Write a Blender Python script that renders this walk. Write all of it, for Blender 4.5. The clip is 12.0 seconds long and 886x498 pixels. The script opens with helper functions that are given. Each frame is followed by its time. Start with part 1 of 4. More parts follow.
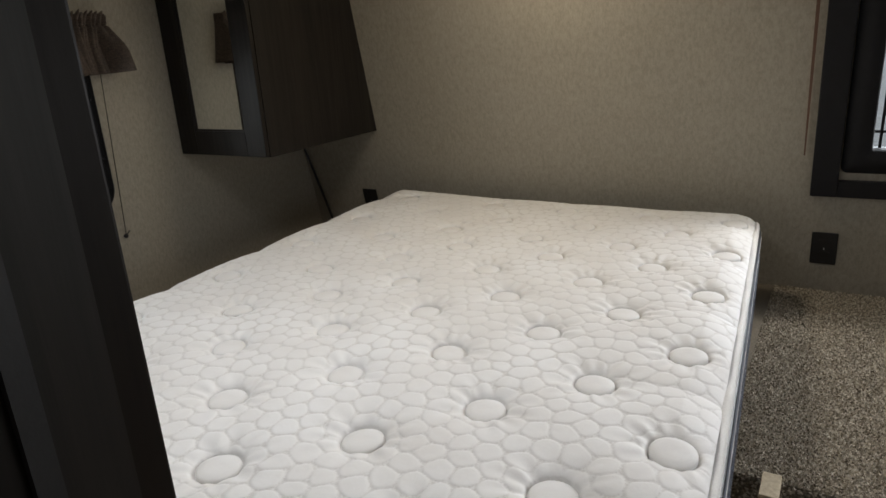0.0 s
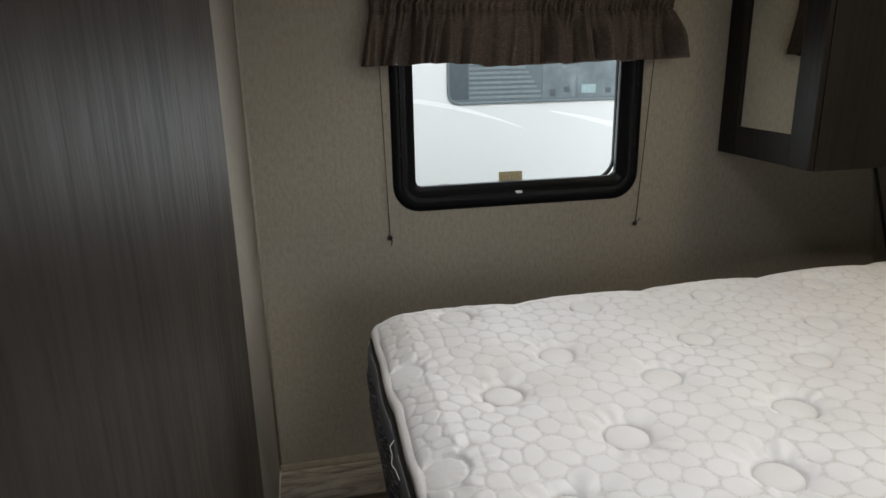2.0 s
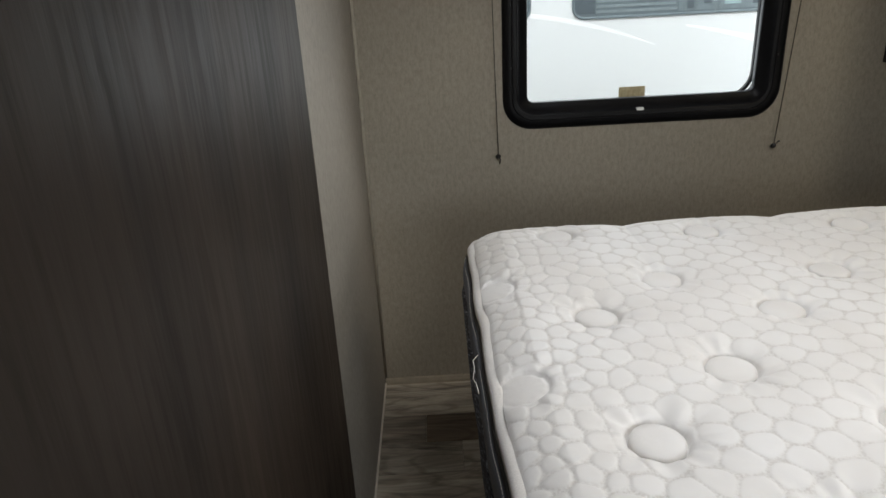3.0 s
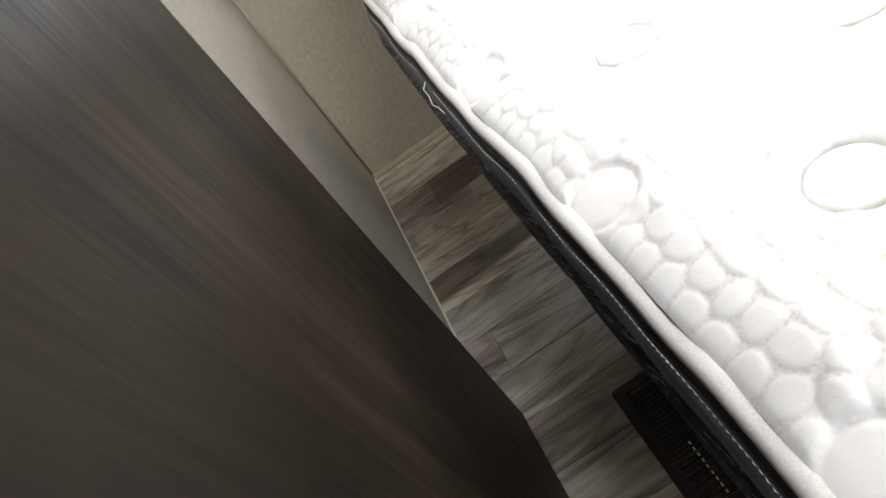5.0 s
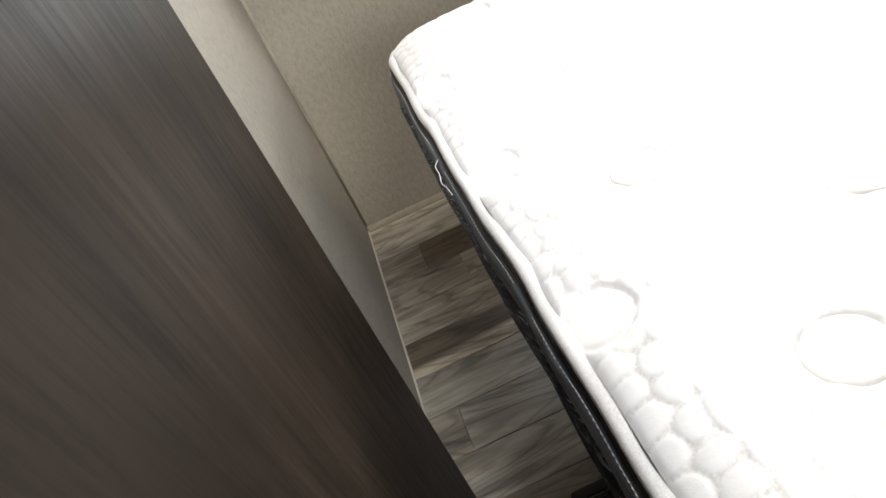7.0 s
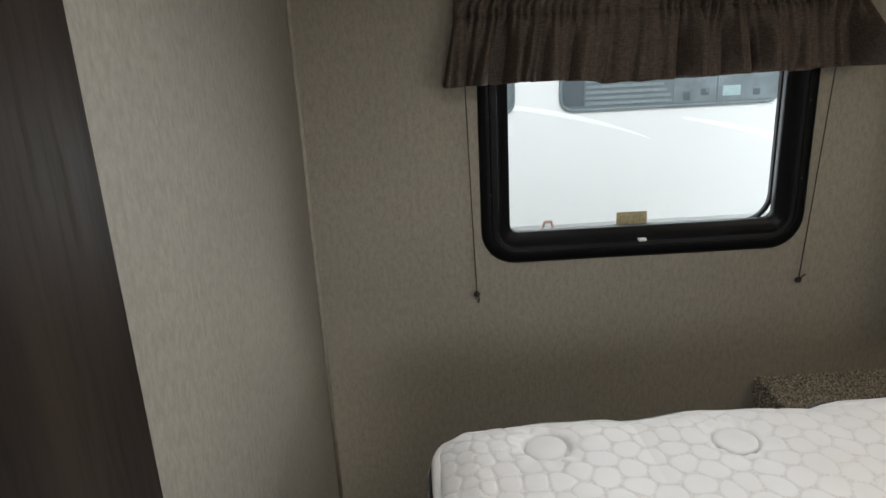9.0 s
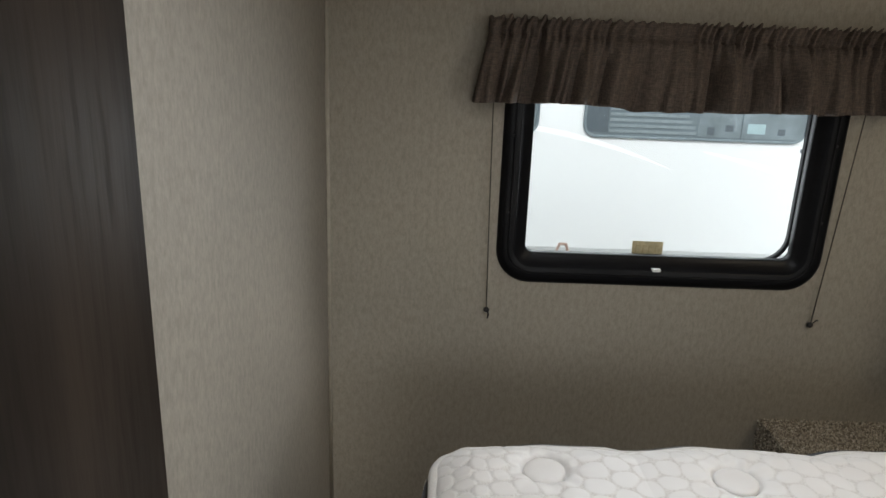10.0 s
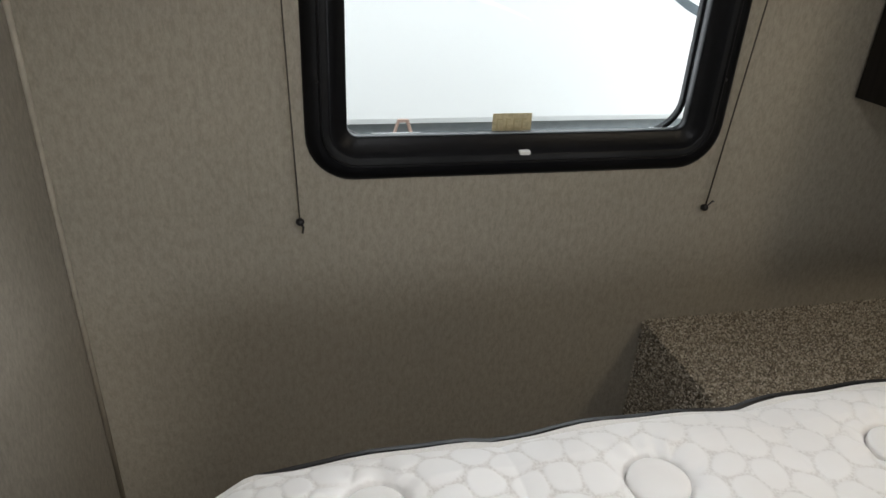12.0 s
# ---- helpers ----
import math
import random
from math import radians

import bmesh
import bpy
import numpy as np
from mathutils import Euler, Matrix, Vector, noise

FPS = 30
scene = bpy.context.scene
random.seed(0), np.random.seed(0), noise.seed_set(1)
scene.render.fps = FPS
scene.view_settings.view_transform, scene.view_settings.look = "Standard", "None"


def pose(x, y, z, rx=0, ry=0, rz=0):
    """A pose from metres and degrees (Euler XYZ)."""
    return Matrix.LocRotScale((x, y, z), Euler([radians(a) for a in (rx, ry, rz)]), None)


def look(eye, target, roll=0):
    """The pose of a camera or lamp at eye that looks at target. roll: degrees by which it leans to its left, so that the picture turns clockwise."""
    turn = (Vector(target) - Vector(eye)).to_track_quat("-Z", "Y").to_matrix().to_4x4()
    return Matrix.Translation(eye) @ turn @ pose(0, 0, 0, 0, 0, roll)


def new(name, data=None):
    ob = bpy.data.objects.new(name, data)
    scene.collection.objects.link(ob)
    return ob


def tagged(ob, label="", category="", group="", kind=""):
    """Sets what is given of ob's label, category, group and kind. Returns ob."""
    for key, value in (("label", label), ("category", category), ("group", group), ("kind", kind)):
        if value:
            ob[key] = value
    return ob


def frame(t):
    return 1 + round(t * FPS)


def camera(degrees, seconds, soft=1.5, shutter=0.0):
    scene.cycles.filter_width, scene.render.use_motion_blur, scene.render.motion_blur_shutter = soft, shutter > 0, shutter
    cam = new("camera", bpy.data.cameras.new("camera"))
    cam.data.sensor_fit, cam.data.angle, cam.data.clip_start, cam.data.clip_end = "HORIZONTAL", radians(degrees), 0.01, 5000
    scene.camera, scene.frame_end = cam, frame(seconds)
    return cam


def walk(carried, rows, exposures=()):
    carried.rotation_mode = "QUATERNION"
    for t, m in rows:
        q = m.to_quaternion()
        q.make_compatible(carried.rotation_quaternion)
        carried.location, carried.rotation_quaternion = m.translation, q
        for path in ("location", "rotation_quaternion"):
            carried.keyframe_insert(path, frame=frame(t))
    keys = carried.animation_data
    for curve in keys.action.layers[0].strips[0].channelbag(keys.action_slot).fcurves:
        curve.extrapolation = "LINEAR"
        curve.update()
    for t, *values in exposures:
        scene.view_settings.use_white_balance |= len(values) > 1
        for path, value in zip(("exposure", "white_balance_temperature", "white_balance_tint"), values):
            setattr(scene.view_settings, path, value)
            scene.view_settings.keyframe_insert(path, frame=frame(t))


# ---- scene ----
import collections

cam = camera(67.1, 12.0)
METRES, EYE, TILT, LEAN, TURN = 1.75, 1.37, 0.0, 0.0, 30.7
PATH = [
    (0, (0.891, 0.886, 1.431), (-0.103, 2.512, 0.824), -3.8),
    (0.4, (0.904, 0.967, 1.426), (-0.3, 2.458, 0.855), -3.7),
    (0.5, (0.882, 0.974, 1.428), (-0.361, 2.436, 0.865), -3.5),
    (0.8, (0.877, 1.011, 1.397), (-0.507, 2.356, 0.871), -3.7),
    (1, (0.862, 1.036, 1.412), (-0.596, 2.289, 0.859), -3.7),
    (1.5, (0.826, 1.055, 1.414), (-0.829, 2.016, 0.833), -4.7),
    (2, (0.824, 1.131, 1.419), (-1.052, 1.529, 0.851), -1.1),
    (2.5, (0.799, 1.175, 1.395), (-1.103, 1.335, 0.797), -1.8),
    (3, (0.784, 1.198, 1.359), (-1.072, 1.21, 0.613), -3.0),
    (3.3, (0.789, 1.206, 1.348), (-0.974, 1.172, 0.405), -8.1),
    (3.5, (0.782, 1.205, 1.34), (-0.942, 1.151, 0.329), -14.8),
    (3.7, (0.792, 1.191, 1.333), (-0.903, 1.142, 0.272), -22.2),
    (5.3, (0.778, 1.198, 1.261), (-0.736, 1.051, -0.037), -38.7),
    (5.5, (0.784, 1.195, 1.263), (-0.711, 1.042, -0.057), -39.0),
    (6, (0.782, 1.194, 1.264), (-0.695, 1.048, -0.076), -38.4),
    (6.5, (0.776, 1.199, 1.278), (-0.749, 1.097, -0.012), -34.1),
    (6.7, (0.764, 1.2, 1.286), (-0.801, 1.135, 0.043), -30.8),
    (8.3, (0.629, 1.236, 1.415), (-1.167, 1.366, 0.546), -5.9),
    (8.5, (0.563, 1.24, 1.453), (-1.274, 1.359, 0.671), -4.6),
    (9, (0.383, 1.272, 1.485), (-1.526, 1.324, 0.892), -2.8),
    (9.5, (0.399, 1.253, 1.481), (-1.521, 1.243, 0.922), -1.2),
    (10, (0.385, 1.258, 1.486), (-1.535, 1.284, 0.927), 2.2),
    (10.5, (0.196, 1.309, 1.466), (-1.667, 1.447, 0.75), 0.3),
    (11, (0.002, 1.347, 1.466), (-1.818, 1.616, 0.681), -0.4),
    (11.5, (-0.07, 1.37, 1.412), (-1.797, 1.846, 0.523), 2.1),
    (12, (-0.099, 1.392, 1.383), (-1.828, 1.823, 0.474), 3.0),
]
exposures = [(0.0, -0.12), (0.5, -0.15), (1.2, -0.35), (1.6, -0.35), (2.1, -0.05), (2.5, 0.05), (3.3, 0.1), (5.3, 1.42), (6.0, 1.54), (6.7, 1.54), (8.3, 0.2), (9.0, 0.05), (9.7, 0.08), (10.5, 0.32), (11.3, 0.38), (12.0, 0.28)]
walk(cam, [(t, look(eye, target, roll)) for t, eye, target, roll in PATH], exposures)

# ---- world, sun, lights ----
world = bpy.data.worlds.new("sky")
scene.world = world
world.use_nodes = True
wn = world.node_tree.nodes
wl = world.node_tree.links
sky = wn.new("ShaderNodeTexSky")
sky.sky_type, sky.sun_disc = "NISHITA", False
sky.sun_elevation, sky.sun_rotation = radians(48), radians(60)
pale = wn.new("ShaderNodeHueSaturation")
pale.inputs["Saturation"].default_value = 0.25
wl.new(sky.outputs[0], pale.inputs["Color"])
wl.new(pale.outputs[0], wn["Background"].inputs[0])
wn["Background"].inputs[1].default_value = 0.47

sun = new("sun", bpy.data.lights.new("sun", "SUN"))
sun.data.energy, sun.data.angle, sun.data.color = 1.55, radians(12), (1.0, 0.97, 0.92)
sun.matrix_world = look((0, 0, 0), (-math.sin(radians(60)) * 0.67, -math.cos(radians(60)) * 0.67, -0.74))


def area(name, at, to, sx, sy, energy, color, spread=180):
    lamp = new(name, bpy.data.lights.new(name, "AREA"))
    lamp.data.shape, lamp.data.size, lamp.data.size_y = "RECTANGLE", sx, sy
    lamp.data.energy, lamp.data.color, lamp.data.spread = energy, color, radians(spread)
    lamp.matrix_world = look(at, to)
    return lamp


WARM, COOL = (1.0, 0.87, 0.66), (0.93, 0.955, 1.0)
area("lamp_light", (0.02, 2.80, 1.955), (0.02, 2.80, 0), 0.22, 0.22, 5.0, WARM)
# Added fill from above brightens the mattress; no roof opening is known.
area("roof_fill_light", (0.0, 1.60, 2.02), (0.0, 1.60, 0), 0.34, 0.34, 5.6, COOL, 150)
area("window_light_left", (-1.45, 1.85, 1.24), (0, 1.85, 1.0), 0.70, 0.46, 3.0, COOL)
area("window_light_head", (1.24, 3.285, 1.30), (0.45, 1.25, 0.5), 0.50, 0.50, 7.2, COOL, 120)
# Weak added fill from the right, where no window is known.
area("side_fill_light", (1.80, 1.75, 1.32), (0, 1.75, 0.7), 0.80, 0.60, 1.3, COOL)
# Added fill behind the camera; no lamp is known in the hall.
area("hall_fill_light", (0.95, -0.2, 1.95), (0.95, -0.2, 0), 0.4, 0.4, 2.5, (1.0, 0.92, 0.82))

# ---- materials ----


def material(name, color, rough=0.5, metal=0.0):
    m = bpy.data.materials.new(name)
    m.use_nodes = True
    b = m.node_tree.nodes["Principled BSDF"]
    b.inputs["Base Color"].default_value = (*color, 1)
    b.inputs["Roughness"].default_value = rough
    b.inputs["Metallic"].default_value = metal
    return m


def node(m, kind, **values):
    n = m.node_tree.nodes.new(kind)
    for k, v in values.items():
        n.inputs[k.replace("_", " ")].default_value = v
    return n


def link(m, a, b):
    m.node_tree.links.new(a, b)


def coords(m, scale=(1, 1, 1), rotation=(0, 0, 0), where="Object"):
    c = m.node_tree.nodes.new("ShaderNodeTexCoord")
    g = m.node_tree.nodes.new("ShaderNodeMapping")
    g.inputs["Scale"].default_value = scale
    g.inputs["Rotation"].default_value = rotation
    link(m, c.outputs[where], g.inputs[0])
    return g.outputs[0]


def ramp(m, fac, stops):
    r = m.node_tree.nodes.new("ShaderNodeValToRGB")
    while len(r.color_ramp.elements) < len(stops):
        r.color_ramp.elements.new(0.5)
    for e, (p, c) in zip(r.color_ramp.elements, stops):
        e.position, e.color = p, (*c, 1)
    link(m, fac, r.inputs[0])
    return r.outputs[0]


def bsdf(m):
    return m.node_tree.nodes["Principled BSDF"]


def bump(m, height, strength, distance, under=None):
    b = node(m, "ShaderNodeBump", Strength=strength, Distance=distance)
    link(m, height, b.inputs["Height"])
    if under is not None:
        link(m, under, b.inputs["Normal"])
    link(m, b.outputs[0], bsdf(m).inputs["Normal"])
    return b.outputs[0]


def mix(m, a, b, fac, mode="MIX"):
    x = m.node_tree.nodes.new("ShaderNodeMix")
    x.data_type, x.blend_type = "RGBA", mode
    for socket, v in ((x.inputs[0], fac), (x.inputs[6], a), (x.inputs[7], b)):
        if hasattr(v, "is_linked"):
            link(m, v, socket)
        else:
            socket.default_value = v if isinstance(v, float) else (*v, 1)
    return x.outputs[2]


def noise_of(m, vector, scale, detail=4.0, rough=0.6):
    n = node(m, "ShaderNodeTexNoise", Scale=scale, Detail=detail, Roughness=rough)
    link(m, vector, n.inputs["Vector"])
    return n.outputs[0]


def plain(name, color, rough, metal=0.0, vary=0.12, scale=30.0, relief=0.15):
    m = material(name, color, rough, metal)
    v = coords(m)
    n = noise_of(m, v, scale)
    lo, hi = [c * (1 - vary) for c in color], [min(1, c * (1 + vary)) for c in color]
    link(m, ramp(m, n, [(0.3, lo), (0.7, hi)]), bsdf(m).inputs["Base Color"])
    bump(m, noise_of(m, v, scale * 12), relief, 0.0008)
    return m


def wallpaper(name, tint):
    m = material(name, tint, 0.62)
    big = noise_of(m, coords(m), 2.2, 3.0)
    weave = noise_of(m, coords(m, (260, 260, 110)), 1.0, 3.0, 0.7)
    fleck = noise_of(m, coords(m, (90, 90, 45)), 1.0, 4.0, 0.75)
    lo, hi = [c * 0.85 for c in tint], [c * 1.12 for c in tint]
    col = ramp(m, fleck, [(0.36, lo), (0.52, tint), (0.68, hi)])
    col = mix(m, col, ramp(m, big, [(0.3, (0.93, 0.93, 0.93)), (0.7, (1, 1, 1))]), 1.0, "MULTIPLY")
    col = mix(m, col, ramp(m, weave, [(0.35, (0.90, 0.90, 0.90)), (0.6, (1, 1, 1))]), 1.0, "MULTIPLY")
    link(m, col, bsdf(m).inputs["Base Color"])
    b = bump(m, weave, 0.3, 0.0010)
    bump(m, fleck, 0.25, 0.0010, b)
    return m


def wood(name, dark, light, rough=0.36, scale=1.0, axis="Z", fine=0.4, gloss=0.5):
    m = material(name, dark, rough)
    bsdf(m).inputs["Specular IOR Level"].default_value = gloss
    s = {"Z": (14, 14, 0.9), "Y": (14, 0.9, 14), "X": (0.9, 14, 14)}[axis]
    f = {"Z": (80, 80, 3), "Y": (150, 4, 150), "X": (4, 150, 150)}[axis]
    g = node(m, "ShaderNodeTexNoise", Scale=1.0, Detail=6.0, Roughness=0.62, Distortion=0.8)
    link(m, coords(m, [scale * c for c in s]), g.inputs["Vector"])
    g = g.outputs[0]
    h = noise_of(m, coords(m, [scale * c for c in f]), 1.0, 4.0, 0.7)
    col = ramp(m, g, [(0.28, dark), (0.5, [(a + b) / 2 for a, b in zip(dark, light)]), (0.74, light)])
    col = mix(m, col, ramp(m, h, [(0.35, (0.62, 0.62, 0.62)), (0.62, (1, 1, 1))]), 0.7, "MULTIPLY")
    link(m, col, bsdf(m).inputs["Base Color"])
    r = ramp(m, h, [(0.3, (rough + 0.12,) * 3), (0.7, (rough - 0.04,) * 3)])
    link(m, r, bsdf(m).inputs["Roughness"])
    bump(m, h, fine, 0.0006)
    return m


def walnut(name):
    """Dark laminate: long soft streaks, short pores and faint cloudy patches under a satin film."""
    m = material(name, (0.02, 0.015, 0.011), 0.42)
    bsdf(m).inputs["Specular IOR Level"].default_value = 0.10
    streak = node(m, "ShaderNodeTexNoise", Scale=1.0, Detail=5.0, Roughness=0.55, Distortion=0.5)
    link(m, coords(m, (11, 11, 1.1)), streak.inputs["Vector"])
    cloud = noise_of(m, coords(m, (3.2, 3.2, 1.4)), 1.0, 3.0, 0.5)
    pore = noise_of(m, coords(m, (120, 120, 9)), 1.0, 3.0, 0.65)
    col = ramp(m, streak.outputs[0], [(0.30, (0.0100, 0.0073, 0.0055)), (0.50, (0.0185, 0.0136, 0.0100)), (0.72, (0.030, 0.0220, 0.0160))])
    col = mix(m, col, ramp(m, cloud, [(0.32, (0.72, 0.72, 0.72)), (0.68, (1.25, 1.22, 1.18))]), 1.0, "MULTIPLY")
    col = mix(m, col, ramp(m, pore, [(0.34, (0.66, 0.66, 0.66)), (0.50, (1, 1, 1))]), 0.6, "MULTIPLY")
    link(m, col, bsdf(m).inputs["Base Color"])
    link(m, ramp(m, pore, [(0.35, (0.50,) * 3), (0.6, (0.42,) * 3)]), bsdf(m).inputs["Roughness"])
    bump(m, pore, 0.35, 0.0005)
    return m


def plank_material():
    m = material("vinyl plank", (0.3, 0.27, 0.22), 0.42)
    info = m.node_tree.nodes.new("ShaderNodeObjectInfo")
    off = m.node_tree.nodes.new("ShaderNodeVectorMath")
    off.operation = "ADD"
    scaled = m.node_tree.nodes.new("ShaderNodeVectorMath")
    scaled.operation = "SCALE"
    scaled.inputs[0].default_value = (37, 11, 5)
    link(m, info.outputs["Random"], scaled.inputs["Scale"])
    link(m, coords(m, (16, 2.2, 16)), off.inputs[0])
    link(m, scaled.outputs[0], off.inputs[1])
    g = node(m, "ShaderNodeTexNoise", Scale=1.0, Detail=7.0, Roughness=0.64, Distortion=1.5)
    link(m, off.outputs[0], g.inputs["Vector"])
    col = ramp(m, g.outputs[0], [(0.30, (0.080, 0.068, 0.055)), (0.41, (0.20, 0.175, 0.145)), (0.54, (0.36, 0.325, 0.27)), (0.70, (0.52, 0.475, 0.40))])
    slow = m.node_tree.nodes.new("ShaderNodeVectorMath")
    slow.operation = "MULTIPLY"
    slow.inputs[1].default_value = (0.42, 0.55, 0.42)
    link(m, off.outputs[0], slow.inputs[0])
    field = noise_of(m, slow.outputs[0], 1.0, 1.5, 0.4)
    turns = m.node_tree.nodes.new("ShaderNodeMath")
    turns.operation = "MULTIPLY"
    turns.inputs[1].default_value = 95.0
    link(m, field, turns.inputs[0])
    wave = m.node_tree.nodes.new("ShaderNodeMath")
    wave.operation = "SINE"
    link(m, turns.outputs[0], wave.inputs[0])
    col = mix(m, col, ramp(m, wave.outputs[0], [(0.0, (1, 1, 1)), (0.55, (0.97, 0.97, 0.97)), (1.0, (0.70, 0.68, 0.66))]), 1.0, "MULTIPLY")
    knot = noise_of(m, off.outputs[0], 0.55, 2.0, 0.5)
    col = mix(m, col, ramp(m, knot, [(0.29, (0.30, 0.27, 0.25)), (0.37, (1, 1, 1))]), 1.0, "MULTIPLY")
    link(m, mix(m, col, info.outputs["Color"], 1.0, "MULTIPLY"), bsdf(m).inputs["Base Color"])
    bump(m, g.outputs[0], 0.25, 0.0008)
    return m


def carpet_material():
    m = material("speckled carpet", (0.2, 0.17, 0.12), 0.95)
    gi = m.node_tree.nodes.new("ShaderNodeNewGeometry")
    col = ramp(m, gi.outputs["Random Per Island"], [(0.0, (0.10, 0.078, 0.052)), (0.25, (0.20, 0.165, 0.115)), (0.55, (0.34, 0.29, 0.215)), (0.85, (0.48, 0.42, 0.325)), (1.0, (0.58, 0.52, 0.42))])
    link(m, col, bsdf(m).inputs["Base Color"])
    bsdf(m).inputs["Sheen Weight"].default_value = 0.2
    return m


def fabric(name, color, rough=0.9, thread=700.0, vary=0.18, depth=0.0006):
    m = material(name, color, rough)
    v = coords(m)
    n = noise_of(m, coords(m, (thread, thread, thread * 0.5)), 1.0, 2.0)
    big = noise_of(m, v, 9.0, 4.0)
    lo, hi = [c * (1 - vary) for c in color], [min(1, c * (1 + vary)) for c in color]
    col = mix(m, ramp(m, big, [(0.3, lo), (0.7, hi)]), ramp(m, n, [(0.3, (0.8, 0.8, 0.8)), (0.7, (1, 1, 1))]), 1.0, "MULTIPLY")
    link(m, col, bsdf(m).inputs["Base Color"])
    bsdf(m).inputs["Sheen Weight"].default_value = 0.15
    bump(m, n, 0.4, depth)
    return m


def coarse_cloth(name, color):
    """Plain woven cloth with visible slubby threads both ways."""
    m = material(name, color, 0.8)
    a = noise_of(m, coords(m, (420, 420, 60)), 1.0, 2.0)
    b = noise_of(m, coords(m, (60, 60, 420)), 1.0, 2.0)
    weave = mix(m, a, b, 0.5)
    lo, hi = [c * 0.62 for c in color], [c * 1.45 for c in color]
    link(m, ramp(m, weave, [(0.40, lo), (0.5, color), (0.60, hi)]), bsdf(m).inputs["Base Color"])
    bump(m, weave, 0.6, 0.0010)
    return m


PAPER = wallpaper("textured tan wallpaper", (0.352, 0.314, 0.251))
# Same tan wallpaper, its colour lowered for the dimmer light on the partition.
PAPER_DIM = wallpaper("textured tan wallpaper darkened for shade", (0.308, 0.280, 0.235))
TRIM = plain("tan trim", (0.30, 0.255, 0.19), 0.5)
TRIM_PALE = plain("pale corner bead", (0.40, 0.36, 0.29), 0.5)
CREAM = plain("cream trim", (0.55, 0.50, 0.42), 0.5)
CEIL = plain("white ceiling panel", (0.78, 0.76, 0.71), 0.6, scale=8)
DOOR_WOOD = walnut("dark walnut laminate")
CAB_WOOD = wood("dark cabinet wood", (0.010, 0.0083, 0.0068), (0.028, 0.0232, 0.0188), 0.42, gloss=0.2)
BASE_WOOD = wood("plywood base", (0.16, 0.11, 0.06), (0.30, 0.22, 0.13), 0.6)
BLOCK_WOOD = wood("pale pine", (0.40, 0.31, 0.18), (0.58, 0.47, 0.30), 0.6)
PLANK = plank_material()
CARPET = carpet_material()
CARPET_BASE = plain("carpet backing", (0.16, 0.135, 0.10), 0.95, vary=0.4, scale=200, relief=0.5)
BLACK = plain("black window plastic", (0.0048, 0.0048, 0.0055), 0.34, vary=0.2, relief=0.05)
bsdf(BLACK).inputs["Specular IOR Level"].default_value = 0.15
BLACK_MATT = plain("black plastic", (0.010, 0.009, 0.009), 0.5)
GREY_FRAME = plain("charcoal window surround", (0.010, 0.0095, 0.0105), 0.55)
bsdf(GREY_FRAME).inputs["Specular IOR Level"].default_value = 0.25
STRING = plain("grey cord", (0.065, 0.056, 0.045), 0.8)
WHITE_PLASTIC = plain("white plastic", (0.8, 0.8, 0.78), 0.35)
STICKER = plain("aged paper sticker", (0.50, 0.43, 0.26), 0.7, vary=0.2, scale=90)
STICKER_INK = plain("faded sticker ink", (0.41, 0.34, 0.19), 0.7)
VALANCE = coarse_cloth("brown valance cloth", (0.082, 0.060, 0.045))
METAL = plain("brushed steel", (0.5, 0.5, 0.5), 0.35, 1.0)
VENT = plain("dark brown metal", (0.026, 0.021, 0.018), 0.6)
bsdf(VENT).inputs["Specular IOR Level"].default_value = 0.25
MIRROR = material("mirror", (0.86, 0.88, 0.87), 0.02, 1.0)
RED_BROWN = plain("red brown wood strip", (0.11, 0.052, 0.028), 0.5)


def quilt_material():
    m = material("quilted white knit", (0.74, 0.72, 0.69), 0.72)
    v = coords(m)
    d = node(m, "ShaderNodeTexNoise", Scale=5.0, Detail=4.0)
    link(m, v, d.inputs["Vector"])
    n = noise_of(m, coords(m, (900, 500, 500)), 1.0, 2.0)
    knit = ramp(m, d.outputs[0], [(0.3, (0.72, 0.69, 0.655)), (0.65, (0.80, 0.785, 0.765))])
    # Groove tint: greyer stitching thread, with crease shade put into the same colour.
    seam = m.node_tree.nodes.new("ShaderNodeAttribute")
    seam.attribute_name = "stitch_shade"
    dots = noise_of(m, coords(m, (260, 260, 260)), 1.0, 2.0)
    thread = ramp(m, dots, [(0.38, (0.61, 0.58, 0.545)), (0.62, (0.74, 0.72, 0.69))])
    col = mix(m, knit, thread, seam.outputs["Fac"])
    link(m, col, bsdf(m).inputs["Base Color"])
    bsdf(m).inputs["Sheen Weight"].default_value = 0.25
    wr = noise_of(m, v, 70.0, 5.0, 0.7)
    b = bump(m, wr, 0.22, 0.0025)
    bump(m, n, 0.25, 0.0006, b)
    return m


QUILT = quilt_material()
TAPE = fabric("white edge tape", (0.74, 0.71, 0.67), 0.75, 500, 0.06)
NAVY = fabric("dark navy ribbon", (0.095, 0.110, 0.152), 0.6, 900)
THREAD = plain("white thread", (0.74, 0.71, 0.64), 0.7)


def slanted(m, angle, scale):
    """Coordinates turned first and stretched after, for grain that runs at a slant."""
    g = m.node_tree.nodes.new("ShaderNodeMapping")
    g.inputs["Scale"].default_value = scale
    link(m, coords(m, (1, 1, 1), (0, angle, 0)), g.inputs[0])
    return g.outputs[0]


